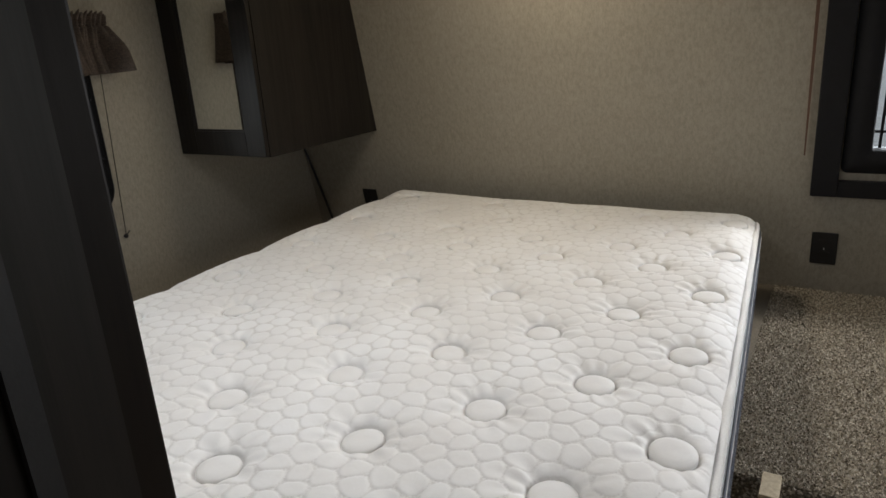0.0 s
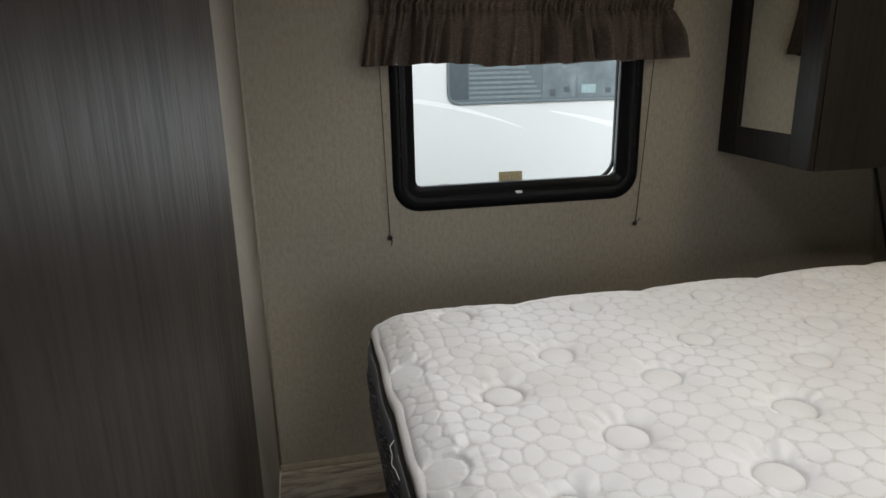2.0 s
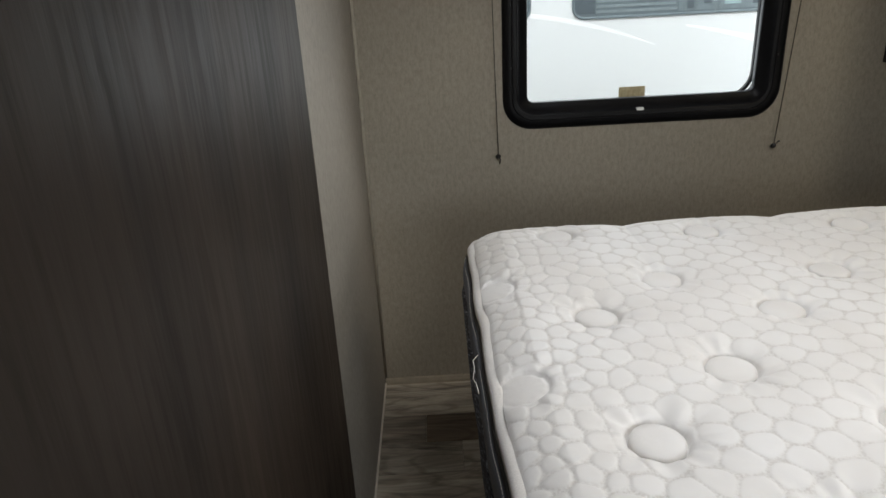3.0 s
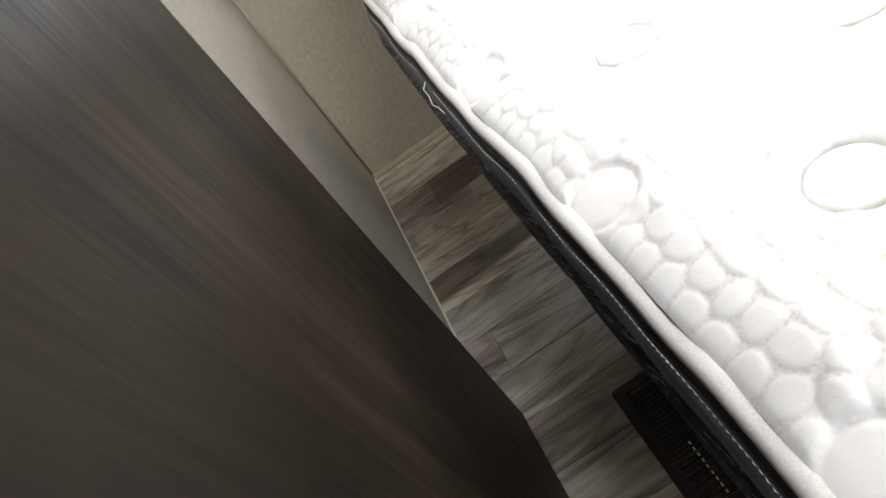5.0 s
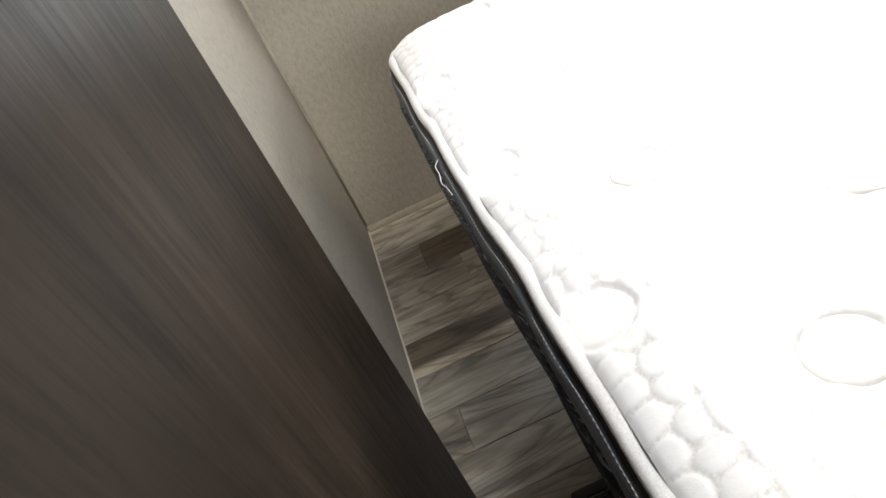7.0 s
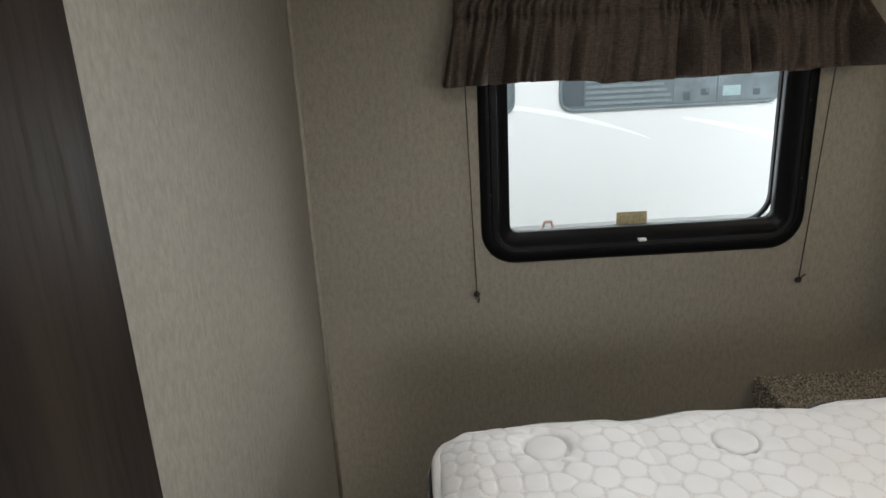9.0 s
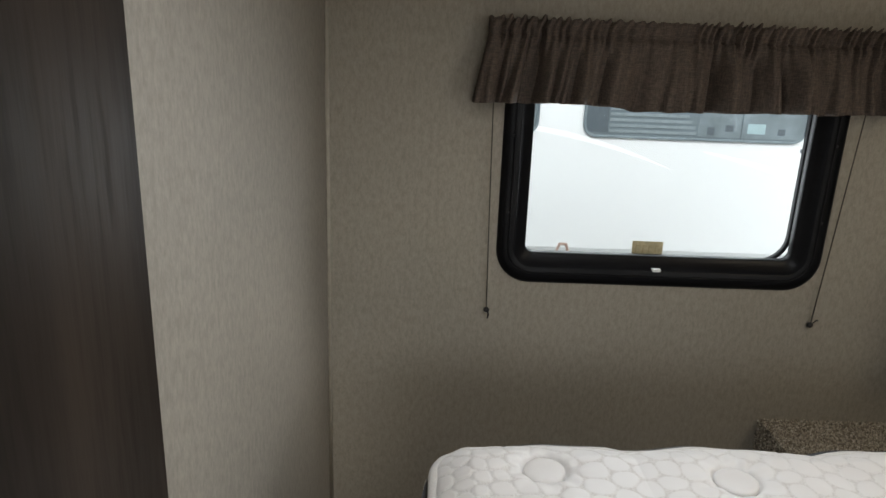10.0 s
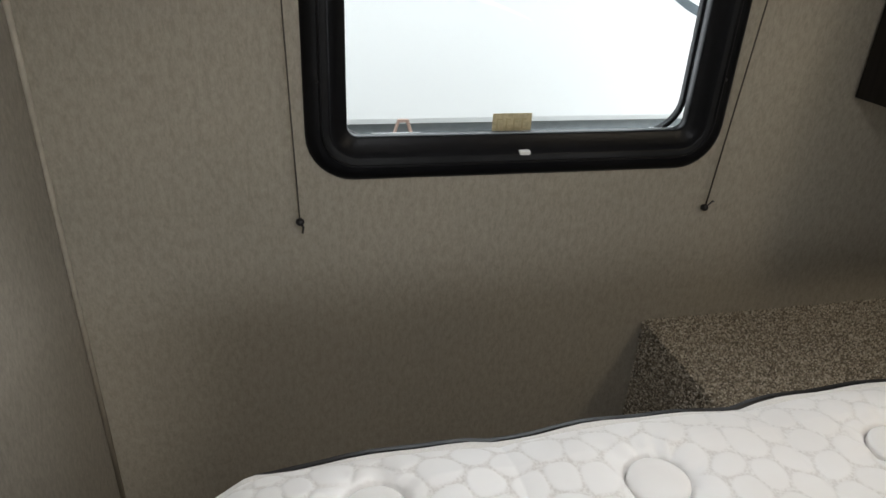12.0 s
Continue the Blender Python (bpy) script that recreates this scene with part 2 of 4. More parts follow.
def navy_knit():
    m = material("navy quilted border", (0.02, 0.022, 0.03), 0.6)
    twill = noise_of(m, slanted(m, 0.38, (30, 30, 330)), 1.0, 3.0, 0.6)
    cross = noise_of(m, slanted(m, -0.75, (60, 60, 260)), 1.0, 2.0, 0.6)
    col = mix(m, ramp(m, twill, [(0.40, (0.016, 0.018, 0.028)), (0.60, (0.12, 0.14, 0.19))]), ramp(m, twill, [(0.57, (0, 0, 0)), (0.66, (0.62, 0.66, 0.74))]), 0.8, "ADD")
    col = mix(m, col, ramp(m, cross, [(0.42, (0.35, 0.36, 0.40)), (0.58, (1, 1, 1))]), 1.0, "MULTIPLY")
    link(m, col, bsdf(m).inputs["Base Color"])
    bump(m, twill, 0.6, 0.002)
    return m


NAVY_KNIT = navy_knit()


def glass_material():
    m = material("window glass", (1, 1, 1), 0.0)
    t = m.node_tree
    out = t.nodes["Material Output"]
    clear = t.nodes.new("ShaderNodeBsdfTransparent")
    clear.inputs[0].default_value = (0.93, 0.96, 0.96, 1)
    gloss = t.nodes.new("ShaderNodeBsdfGlossy")
    gloss.inputs["Roughness"].default_value = 0.0
    fres = t.nodes.new("ShaderNodeFresnel")
    fres.inputs["IOR"].default_value = 1.12
    mixer = t.nodes.new("ShaderNodeMixShader")
    t.links.new(fres.outputs[0], mixer.inputs[0])
    t.links.new(clear.outputs[0], mixer.inputs[1])
    t.links.new(gloss.outputs[0], mixer.inputs[2])
    t.links.new(mixer.outputs[0], out.inputs[0])
    return m


GLASS = glass_material()
RV_WHITE = plain("white fibreglass siding", (0.78, 0.79, 0.79), 0.4, vary=0.015, scale=2, relief=0.0)
RV_STRIPE = plain("bright white decal", (0.95, 0.95, 0.95), 0.3, vary=0.01)
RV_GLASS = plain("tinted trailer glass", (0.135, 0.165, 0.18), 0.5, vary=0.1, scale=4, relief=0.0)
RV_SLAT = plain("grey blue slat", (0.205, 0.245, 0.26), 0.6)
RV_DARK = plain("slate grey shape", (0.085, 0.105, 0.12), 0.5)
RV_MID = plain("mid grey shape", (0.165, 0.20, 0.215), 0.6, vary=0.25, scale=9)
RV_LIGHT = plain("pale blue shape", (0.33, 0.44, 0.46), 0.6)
RV_SKIRT = plain("grey skirt", (0.28, 0.30, 0.31), 0.5)
ASPHALT = plain("asphalt", (0.10, 0.10, 0.10), 0.9, vary=0.3, scale=5)
PEACH = plain("faded red plastic", (0.78, 0.55, 0.47), 0.5)

# ---- mesh helpers ----


def mesh_of(bm, mat, smooth=False):
    me = bpy.data.meshes.new("mesh")
    bm.to_mesh(me)
    bm.free()
    me.materials.append(mat)
    if smooth:
        me.shade_smooth()
    return me


def part(name, bm, mat, parent=None, label="", smooth=False):
    me = bm if isinstance(bm, bpy.types.Mesh) else mesh_of(bm, mat, smooth)
    ob = new(name, me)
    if parent:
        ob.parent = parent
    return tagged(ob, label=label)


def thing(name, label, category, group="", at=(0, 0, 0)):
    ob = new(name)
    ob.location = at
    ob.empty_display_size = 0.1
    return tagged(ob, label, category, group)


def structure(name, bm, mat, label="", smooth=False):
    ob = part(name, bm, mat, None, label, smooth)
    return tagged(ob, kind="structure")


def add_box(bm, lo, hi, bevel=0.0):
    vs = [bm.verts.new((x, y, z)) for x in (lo[0], hi[0]) for y in (lo[1], hi[1]) for z in (lo[2], hi[2])]
    fs = [bm.faces.new([vs[i] for i in q]) for q in ((0, 1, 3, 2), (4, 6, 7, 5), (0, 4, 5, 1), (2, 3, 7, 6), (0, 2, 6, 4), (1, 5, 7, 3))]
    if bevel:
        es = {e for f in fs for e in f.edges}
        bmesh.ops.bevel(bm, geom=list(es), offset=bevel, segments=2, affect="EDGES", profile=0.6)
    return bm


def box(lo, hi, bevel=0.0):
    return add_box(bmesh.new(), lo, hi, bevel)


def boxes(*spans, bevel=0.0):
    bm = bmesh.new()
    for lo, hi in spans:
        one = box(lo, hi, bevel)
        me = bpy.data.meshes.new("tmp")
        one.to_mesh(me)
        one.free()
        bm.from_mesh(me)
        bpy.data.meshes.remove(me)
    return bm


def loft(rings, closed=True, caps=False):
    """Joins rings of equally many points into a skin."""
    bm = bmesh.new()
    vs = [[bm.verts.new(p) for p in r] for r in rings]
    n = len(rings[0])
    for a, b in zip(vs, vs[1:]):
        for i in range(n if closed else n - 1):
            j = (i + 1) % n
            bm.faces.new((a[i], a[j], b[j], b[i]))
    if caps:
        bm.faces.new(vs[0][::-1])
        bm.faces.new(vs[-1])
    bmesh.ops.recalc_face_normals(bm, faces=bm.faces)
    return bm


def tube(points, r, n=8):
    rings = []
    pts = [Vector(p) for p in points]
    for i, p in enumerate(pts):
        d = (pts[min(i + 1, len(pts) - 1)] - pts[max(i - 1, 0)]).normalized()
        a = d.orthogonal().normalized() if abs(d.z) < 0.99 else Vector((1, 0, 0))
        b = d.cross(a).normalized()
        a = b.cross(d)
        rr = r[i] if isinstance(r, (list, tuple)) else r
        rings.append([p + rr * (math.cos(2 * math.pi * k / n) * a + math.sin(2 * math.pi * k / n) * b) for k in range(n)])
    return loft(rings, True, True)


def rrect(u0, u1, v0, v1, r, seg=8):
    """Points round a rectangle with round corners, the same number whatever its size."""
    pts = []
    for cu, cv, a0 in ((u1 - r, v1 - r, 0), (u0 + r, v1 - r, 90), (u0 + r, v0 + r, 180), (u1 - r, v0 + r, 270)):
        for k in range(seg + 1):
            a = radians(a0 + 90 * k / seg)
            pts.append((cu + r * math.cos(a), cv + r * math.sin(a)))
    return pts


def ball(at, r, squash=1.0):
    bm = bmesh.new()
    bmesh.ops.create_icosphere(bm, subdivisions=2, radius=r)
    bmesh.ops.scale(bm, vec=(1, 1, squash), verts=bm.verts)
    bmesh.ops.translate(bm, vec=at, verts=bm.verts)
    return bm


# ---- the room ----
X0, X1, Y0, Y1, H = -1.311, 1.75, 0.976, 3.366, 2.0
LEAN_Z, SLOPE = 0.50, 0.19
WY0, WY1, WZ0, WZ1 = 1.500, 2.208, 0.988, 1.49
T = 0.06

def lean(bm):
    """The head wall and what hangs on it slope into the room above LEAN_Z."""
    for v in bm.verts:
        if v.co.y > 3.0:
            v.co.y -= SLOPE * max(0.0, v.co.z - LEAN_Z)
    return bm


structure("floor", boxes(((X0 - T, Y0 - 0.08, -0.05), (X1 + T, Y1 + T, -0.006)), ((0.30, -2.2, -0.05), (X1 + T, Y0 - 0.08, -0.006))), PLANK, "wood-look vinyl floor in grey brown planks")
structure("ceiling", boxes(((X0 - T, Y0 - 0.08, H), (-0.18, Y1 + T, H + 0.05)), ((0.18, -2.2, H), (X1 + T, Y1 + T, H + 0.05)), ((-0.18, -2.2, H), (0.18, 1.42, H + 0.05)), ((-0.18, 1.78, H), (0.18, Y1 + T, H + 0.05))), CEIL, "plain off-white panelled ceiling")
a, b, c, d = WY0 - 0.05, WY1 + 0.05, WZ0 - 0.05, WZ1 + 0.05
structure("wall_west", boxes(((X0 - T, Y0 - 0.1, -0.05), (X0, a, H)), ((X0 - T, b, -0.05), (X0, Y1 + T, H)), ((X0 - T, a, -0.05), (X0, b, c)), ((X0 - T, a, d), (X0, b, H))), PAPER, "tan textured wallpaper wall with a window")
hx0, hx1, hz0, hz1 = 0.95, 1.52, 1.00, 1.58
structure("wall_north", lean(boxes(((X0, Y1, -0.05), (X1 + T, Y1 + T, LEAN_Z)), ((X0, Y1, LEAN_Z), (hx0, Y1 + T, H)), ((hx1, Y1, LEAN_Z), (X1 + T, Y1 + T, H)), ((hx0, Y1, LEAN_Z), (hx1, Y1 + T, hz0)), ((hx0, Y1, hz1), (hx1, Y1 + T, H)))), PAPER, "tan textured wallpaper wall at the head of the bed")
structure("wall_east", boxes(((X1, -2.2, -0.05), (X1 + T, 1.33, H)), ((X1, 2.17, -0.05), (X1 + T, Y1, H)), ((X1, 1.33, -0.05), (X1 + T, 2.17, 1.0)), ((X1, 1.33, 1.64), (X1 + T, 2.17, H))), PAPER, "tan textured wallpaper wall")
DX0, DX1 = 0.70, 1.42
structure("wall_south", boxes(((X0, Y0 - 0.08, -0.05), (DX0 - 0.02, Y0, H)), ((DX1 + 0.02, Y0 - 0.08, -0.05), (X1, Y0, H)), ((DX0 - 0.02, Y0 - 0.08, 1.94), (DX1 + 0.02, Y0, H))), PAPER_DIM, "tan textured wallpaper partition wall, tinted darker for shade")
structure("wall_hall", boxes(((0.30, -2.2, -0.05), (0.36, Y0 - 0.08, H)), ((0.36, -2.2, -0.05), (X1, -2.14, H))), PAPER_DIM, "hall wall in the darker tinted tan wallpaper")

# corner bead, seams and floor trims
structure("corner_trim", tube([(X0 + 0.004, Y0 + 0.004, 0.03), (X0 + 0.004, Y0 + 0.004, H)], 0.0055, 8), TRIM_PALE, "narrow pale corner bead", True)
structure("wall_seam", boxes(((X0, 1.790, 0.03), (X0 + 0.0006, 1.806, WZ0 - 0.09))), PAPER)
structure("baseboard", loft([[(X0 + 0.0005, y, 0), (X0 + 0.014, y, 0), (X0 + 0.013, y, 0.010), (X0 + 0.008, y, 0.019), (X0 + 0.0005, y, 0.022)] for y in (Y0 + 0.004, 2.195)], True, True), TRIM, "narrow tan quarter-round floor trim")
structure("baseboard_south", box((X0 + 0.015, Y0 + 0.0005, 0), (0.55, Y0 + 0.005, 0.010)), CREAM, "thin cream floor trim")


# ---- west window ----
win = tagged(thing("window_1", "black-framed window with rounded corners and clear glass", "window", at=(X0, (WY0 + WY1) / 2, WZ0)), kind="structure")
inv = win.location


def local(bm):
    bmesh.ops.translate(bm, vec=-inv, verts=bm.verts)
    return bm


def ring(o, x, r):
    far = WY1 + o + 0.006 * max(0.0, 1 - o / 0.045)
    return [(x, u, v) for u, v in rrect(WY0 - o, far, WZ0 - o, WZ1 + o, r)]


part("window_frame", local(loft([ring(0.012, X0 - 0.040, 0.03), ring(0.0, X0 - 0.036, 0.022), ring(0.0, X0 - 0.018, 0.022), ring(0.003, X0 - 0.014, 0.025), ring(0.020, X0 - 0.014, 0.040), ring(0.024, X0 - 0.004, 0.043), ring(0.030, X0 - 0.003, 0.05), ring(0.032, X0 + 0.009, 0.052), ring(0.036, X0 + 0.012, 0.055), ring(0.060, X0 + 0.013, 0.075), ring(0.072, X0 + 0.010, 0.085), ring(0.078, X0 + 0.004, 0.09), ring(0.079, X0 - 0.001, 0.09)])), BLACK, win, "glossy black moulded frame", True)
part("outer_frame", local(loft([[(x, u, v) for u, v in rrect(WY0 - 0.03 + q, WY1 + 0.027 - q, WZ0 - 0.024 + q, WZ1 + 0.02 - q, 0.078 - q)] for q, x in ((0.0, X0 - 0.066), (0.007, X0 - 0.064), (0.009, X0 - 0.068), (0.009, X0 - 0.080), (0.0, X0 - 0.082), (0.0, X0 - 0.066))])), BLACK, win, "", True)
def reveal(o, x):
    return [(x, u, v) for u, v in rrect(WY0 - 0.03 - o, WY1 + 0.046 + o, WZ0 - 0.024 - o, WZ1 + 0.02 + o, 0.05)]


part("reveal", local(loft([ring(0.020, X0 - 0.041, 0.04), reveal(-0.002, X0 - 0.050), reveal(-0.001, X0 - 0.0665), reveal(0.004, X0 - 0.0665), reveal(0.004, X0 - 0.055)])), WHITE_PLASTIC, win, "white outer sleeve of the window", True)
part("track", local(loft([ring(q, x, 0.02 + q) for q, x in ((0.0465, X0 + 0.0125), (0.048, X0 + 0.0160), (0.0505, X0 + 0.0160), (0.052, X0 + 0.0125))])), BLACK, win, "", True)
part("pane", local(box((X0 - 0.078, WY0 - 0.02, WZ0 - 0.012), (X0 - 0.074, WY1 + 0.042, WZ1 + 0.012))), GLASS, win, "clear glass pane").visible_shadow = False
part("white_button", local(box((X0 - 0.002, 1.838, 0.9475), (X0 + 0.012, 1.862, 0.9600), 0.004)), WHITE_PLASTIC, win, "small white button on the frame")
part("catch", local(boxes(((X0 - 0.002, 2.005, 0.950), (X0 + 0.004, 2.022, 0.954)), ((X0 - 0.002, 2.012, 0.946), (X0 + 0.008, 2.016, 0.956)))), METAL, win, "small metal catch")
# White block put in as the bright highlight on the window sleeve.
part("sleeve_glint", local(box((X0 - 0.062, WY1 + 0.028, 1.115), (X0 - 0.050, WY1 + 0.0400, 1.142), 0.003)), WHITE_PLASTIC, win, "small white block for a highlight on the sleeve")
for y, z in ((1.447, 1.10), (1.447, 1.30), (1.60, 0.938), (1.97, 0.938), (2.262, 1.10), (2.262, 1.30)):
    part("screw", local(ball((X0 + 0.0125, y, z), 0.0035)), BLACK_MATT, win)
st = part("sticker", local(box((X0 - 0.0735, 1.803, 0.974), (X0 - 0.073, 1.888, 1.013))), STICKER, win, "yellowed paper sticker with unreadable print")
for y, w in ((1.812, 0.014), (1.832, 0.010), (1.848, 0.012), (1.866, 0.010)):
    part("print_bar", local(boxes(((X0 - 0.0729, y, 0.981), (X0 - 0.0725, y + 0.003, 1.003)), ((X0 - 0.0729, y + 0.003, 0.999), (X0 - 0.0725, y + w, 1.002)))), STICKER_INK, win)

# ---- valance ----
rng = random.Random(5)


def valance_mesh():
    y0, y1 = 1.374, 2.346
    nu, zs = 760, [1.576, 1.572, 1.567, 1.562, 1.556, 1.549, 1.541, 1.535, 1.529, 1.52, 1.50, 1.475, 1.45, 1.425, 1.40, 1.385, 1.378]
    waves = [(rng.uniform(22, 80), rng.uniform(0, 6.3), rng.uniform(0.4, 1)) for _ in range(6)]
    fine = [(rng.uniform(190, 400), rng.uniform(0, 6.3), rng.uniform(0.4, 1)) for _ in range(6)]
    verts, faces = [], []
    creases = [(c0 + rng.uniform(-0.008, 0.008), rng.uniform(0.005, 0.011), rng.uniform(0.5, 1.0), rng.uniform(-0.02, 0.02)) for c0 in (0.03, 0.07, 0.10, 0.135, 0.165, 0.20, 0.24, 0.45, 0.49, 0.55, 0.62, 0.66, 0.71, 0.78, 0.84, 0.88, 0.93, 0.97)]
    ends = 12
    n = nu + 2 * ends
    for k, z in enumerate(zs):
        drop = max(0.0, (1.535 - z) / 0.16)
        for i in range(n):
            s = (i - ends) / (nu - 1)
            c = min(max(s, 0.0), 1.0)
            y = y0 + (y1 - y0) * c
            calm = math.exp(-((c - 0.42) / 0.10) ** 2) * 0.85 + math.exp(-((c - 0.83) / 0.05) ** 2) * 0.6
            amp = 1 - min(calm, 0.9)
            sway = 0.010 * math.sin(7 * y + 2) * drop
            f1 = sum(w * (2 * abs(math.sin(0.5 * (q * (y + sway) + p))) - 1.2) for q, p, w in waves) / 1.5
            f2 = sum(w * math.sin(q * y + p + (0.9 * k if k < 6 else 2.0 + 0.2 * k)) for q, p, w in fine) / 2.0
            x = 0.050 + 0.006 * drop
            x += amp * (0.001 + 0.044 * min(1.0, 2.2 * drop)) * f1 + (0.3 + 0.7 * amp) * 0.010 * f2 * (1.0 if z > 1.54 else max(0.0, 1 - 3.0 * drop))
            x += 0.012 * calm * math.sin(math.pi * min(1, drop))
            for cc, cw, cd, ct in creases:
                x -= 0.026 * cd * min(1.0, 1.6 * drop + 0.25 * (z < 1.55)) * math.exp(-((c - cc - ct * drop) / cw) ** 2)
                x += 0.010 * cd * drop * math.exp(-((c - cc - ct * drop - 2.2 * cw) / (1.3 * cw)) ** 2)
            if 1.53 < z < 1.545:
                x -= 0.009 if z < 1.538 else 0.004
            zz = z + (0.007 * f2 * (0.3 + 0.7 * amp) if k == 0 else 0) + (0.003 * f1 + 0.004 * math.sin(9 * y) - 0.008 * calm if k > 13 else 0)
            spread = 0.030 * drop
            yy = y + (c - 0.5) * 2 * spread + 0.002 * f1
            if i < ends:
                x *= i / ends
                yy = y0 - spread - 0.003 + 0.004 * math.sin(i * 2.1) * drop
            elif i >= nu + ends:
                x *= 1 - (i - nu - ends + 1) / ends
                yy = y1 + spread + 0.003 + 0.004 * math.sin(i * 2.1) * drop
            verts.append((X0 + 0.002 + (max(x, 0.022) if ends <= i < nu + ends else max(x, 0)), yy, zz))
    for k in range(len(zs) - 1):
        for i in range(n - 1):
            faces.append((k * n + i, k * n + i + 1, (k + 1) * n + i + 1, (k + 1) * n + i))
    me = bpy.data.meshes.new("valance")
    me.from_pydata(verts, [], faces)
    me.materials.append(VALANCE)
    me.shade_smooth()
    return me


val = thing("window_valance", "gathered brown cloth valance with ruffled top over the window", "curtain")
vm = part("cloth", valance_mesh(), VALANCE, val)
sol = vm.modifiers.new("thick", "SOLIDIFY")
sol.thickness, sol.offset = 0.0016, 0
part("rod", tube([(X0 + 0.024, 1.385, 1.549), (X0 + 0.024, 2.335, 1.549)], 0.006, 8), WHITE_PLASTIC, val, "white curtain rod inside the pocket")

# ---- blind cords ----
for name, ytop, ybot, zbot, tilt in (("cord", 1.390, 1.404, 0.828, -1), ("cord", 2.308, 2.288, 0.815, 1)):
    cordt = thing("cord", "thin grey blind cord tied to a small black wall hook", "cord", "blind cords beside the window")
    part("string", tube([(X0 + 0.030, ytop, 1.45), (X0 + 0.028, ytop, 1.38), (X0 + 0.018, (ytop + ybot) / 2, 1.08), (X0 + 0.010, ybot, zbot)], 0.0016, 6), STRING, cordt, "", True)
    part("hook", ball((X0 + 0.008, ybot, zbot), 0.0085, 0.9), BLACK_MATT, cordt, "round black hook", True)
    part("tail", tube([(X0 + 0.010, ybot, zbot), (X0 + 0.012, ybot + 0.006 + 0.008 * (tilt > 0), zbot + (0.016 if tilt > 0 else -0.010)), (X0 + 0.008, ybot + 0.004 + 0.016 * (tilt > 0), zbot + (0.013 if tilt > 0 else -0.024))], 0.0022, 6), BLACK_MATT, cordt, "knotted cord end", True)

# ---- door standing open against the partition ----
door = tagged(thing("door_1", "dark walnut laminate door folded back flat against the partition wall", "door", at=(0.654, 1.015, 0)), kind="structure")
bm = box((-0.767, -0.014, 0.010), (0.0, 0.020, 1.915), 0.0015)
part("leaf", bm, DOOR_WOOD, door)
structure("door_casing", boxes(((DX0 - 0.055, Y0 + 0.001, 0), (DX0 - 0.004, Y0 + 0.020, 1.97)), ((DX1 + 0.004, Y0 + 0.001, 0), (DX1 + 0.055, Y0 + 0.012, 1.97)), ((DX0 - 0.004, Y0 + 0.001, 1.92), (DX1 + 0.004, Y0 + 0.012, 1.97)), ((DX0 - 0.02, Y0 - 0.085, 0), (DX0 - 0.004, Y0 + 0.001, 1.94)), ((DX1 + 0.004, Y0 - 0.085, 0), (DX1 + 0.02, Y0 + 0.001, 1.94))), CAB_WOOD, "dark wooden door casing")

# Black strip drawn for the shaded gap between door edge and jamb.
structure("door_gap_strip", box((DX0 - 0.0038, Y0 - 0.012, 0), (DX0 - 0.001, Y0 - 0.004, 1.92)), BLACK_MATT, "black strip for the dark gap beside the door casing")

# ---- carpeted platform ----
PZ = 0.520
plat = tagged(thing("bed_platform", "raised platform covered in brown and cream speckled carpet", "platform", at=(0, 2.7, 0)))


def carpet_tufts(spans, seed):
    r = np.random.default_rng(seed)
    vs, fs = [], []
    base = 0
    for o, u, v, nrm, lu, lv, step in spans:
        o, u, v, nrm = (np.array(q, float) for q in (o, u, v, nrm))
        a, b = np.meshgrid(np.arange(0, lu, step), np.arange(0, lv, step), indexing="ij")
        a, b = a.ravel() + r.uniform(-0.5, 0.5, a.size) * step, b.ravel() + r.uniform(-0.5, 0.5, b.size) * step
        a, b = np.clip(a, 0, lu), np.clip(b, 0, lv)
        c = o + a[:, None] * u + b[:, None] * v
        ang = r.uniform(0, 2 * math.pi, a.size)
        rad = step * r.uniform(0.55, 0.95, a.size)
        hgt = r.uniform(0.002, 0.0055, a.size)
        ring4 = [c + (rad * np.cos(ang + q))[:, None] * u + (rad * np.sin(ang + q))[:, None] * v for q in (0, 2.09, 4.19)]
        tip = c + hgt[:, None] * nrm + (rad * r.uniform(-0.7, 0.7, a.size))[:, None] * u + (rad * r.uniform(-0.7, 0.7, a.size))[:, None] * v
        k = np.stack(ring4 + [tip], 1).reshape(-1, 3)
        i = base + 4 * np.arange(a.size)
        fs.append(np.concatenate([np.stack([i, i + 1, i + 3], 1), np.stack([i + 1, i + 2, i + 3], 1), np.stack([i + 2, i, i + 3], 1)]))
        vs.append(k)
        base += len(k)
    me = bpy.data.meshes.new("tufts")
    me.from_pydata(np.concatenate(vs).tolist(), [], np.concatenate(fs).tolist())
    me.materials.append(CARPET)
    return me


FY = 2.200
part("body", boxes(((X0 + 0.001, FY - 2.7, 0.0), (X1 - 0.001, Y1 - 2.701, PZ)), bevel=0.012), CARPET_BASE, plat, "woven carpet backing")
tf = part("carpet", carpet_tufts([
    ((X0 + 0.004, FY - 2.7, PZ), (1, 0, 0), (0, 1, 0), (0, 0, 1), 0.74, 1.16, 0.0042),
    ((0.74, FY - 2.7, PZ), (1, 0, 0), (0, 1, 0), (0, 0, 1), 0.74, 1.16, 0.0047),
    ((X0 + 0.004, FY - 2.7, 0.0), (1, 0, 0), (0, 0, 1), (0, -1, 0), 0.74, PZ, 0.0055),
    ((0.74, FY - 2.7, 0.0), (1, 0, 0), (0, 0, 1), (0, -1, 0), 1.0, PZ, 0.0065),
], 3), CARPET, plat, "short speckled carpet pile")
tagged(tf, kind="stuff")
blk = thing("wood_block", "small pale pine block lying on the carpet beside the mattress", "wood", at=(0.84, 2.16, PZ + 0.006))
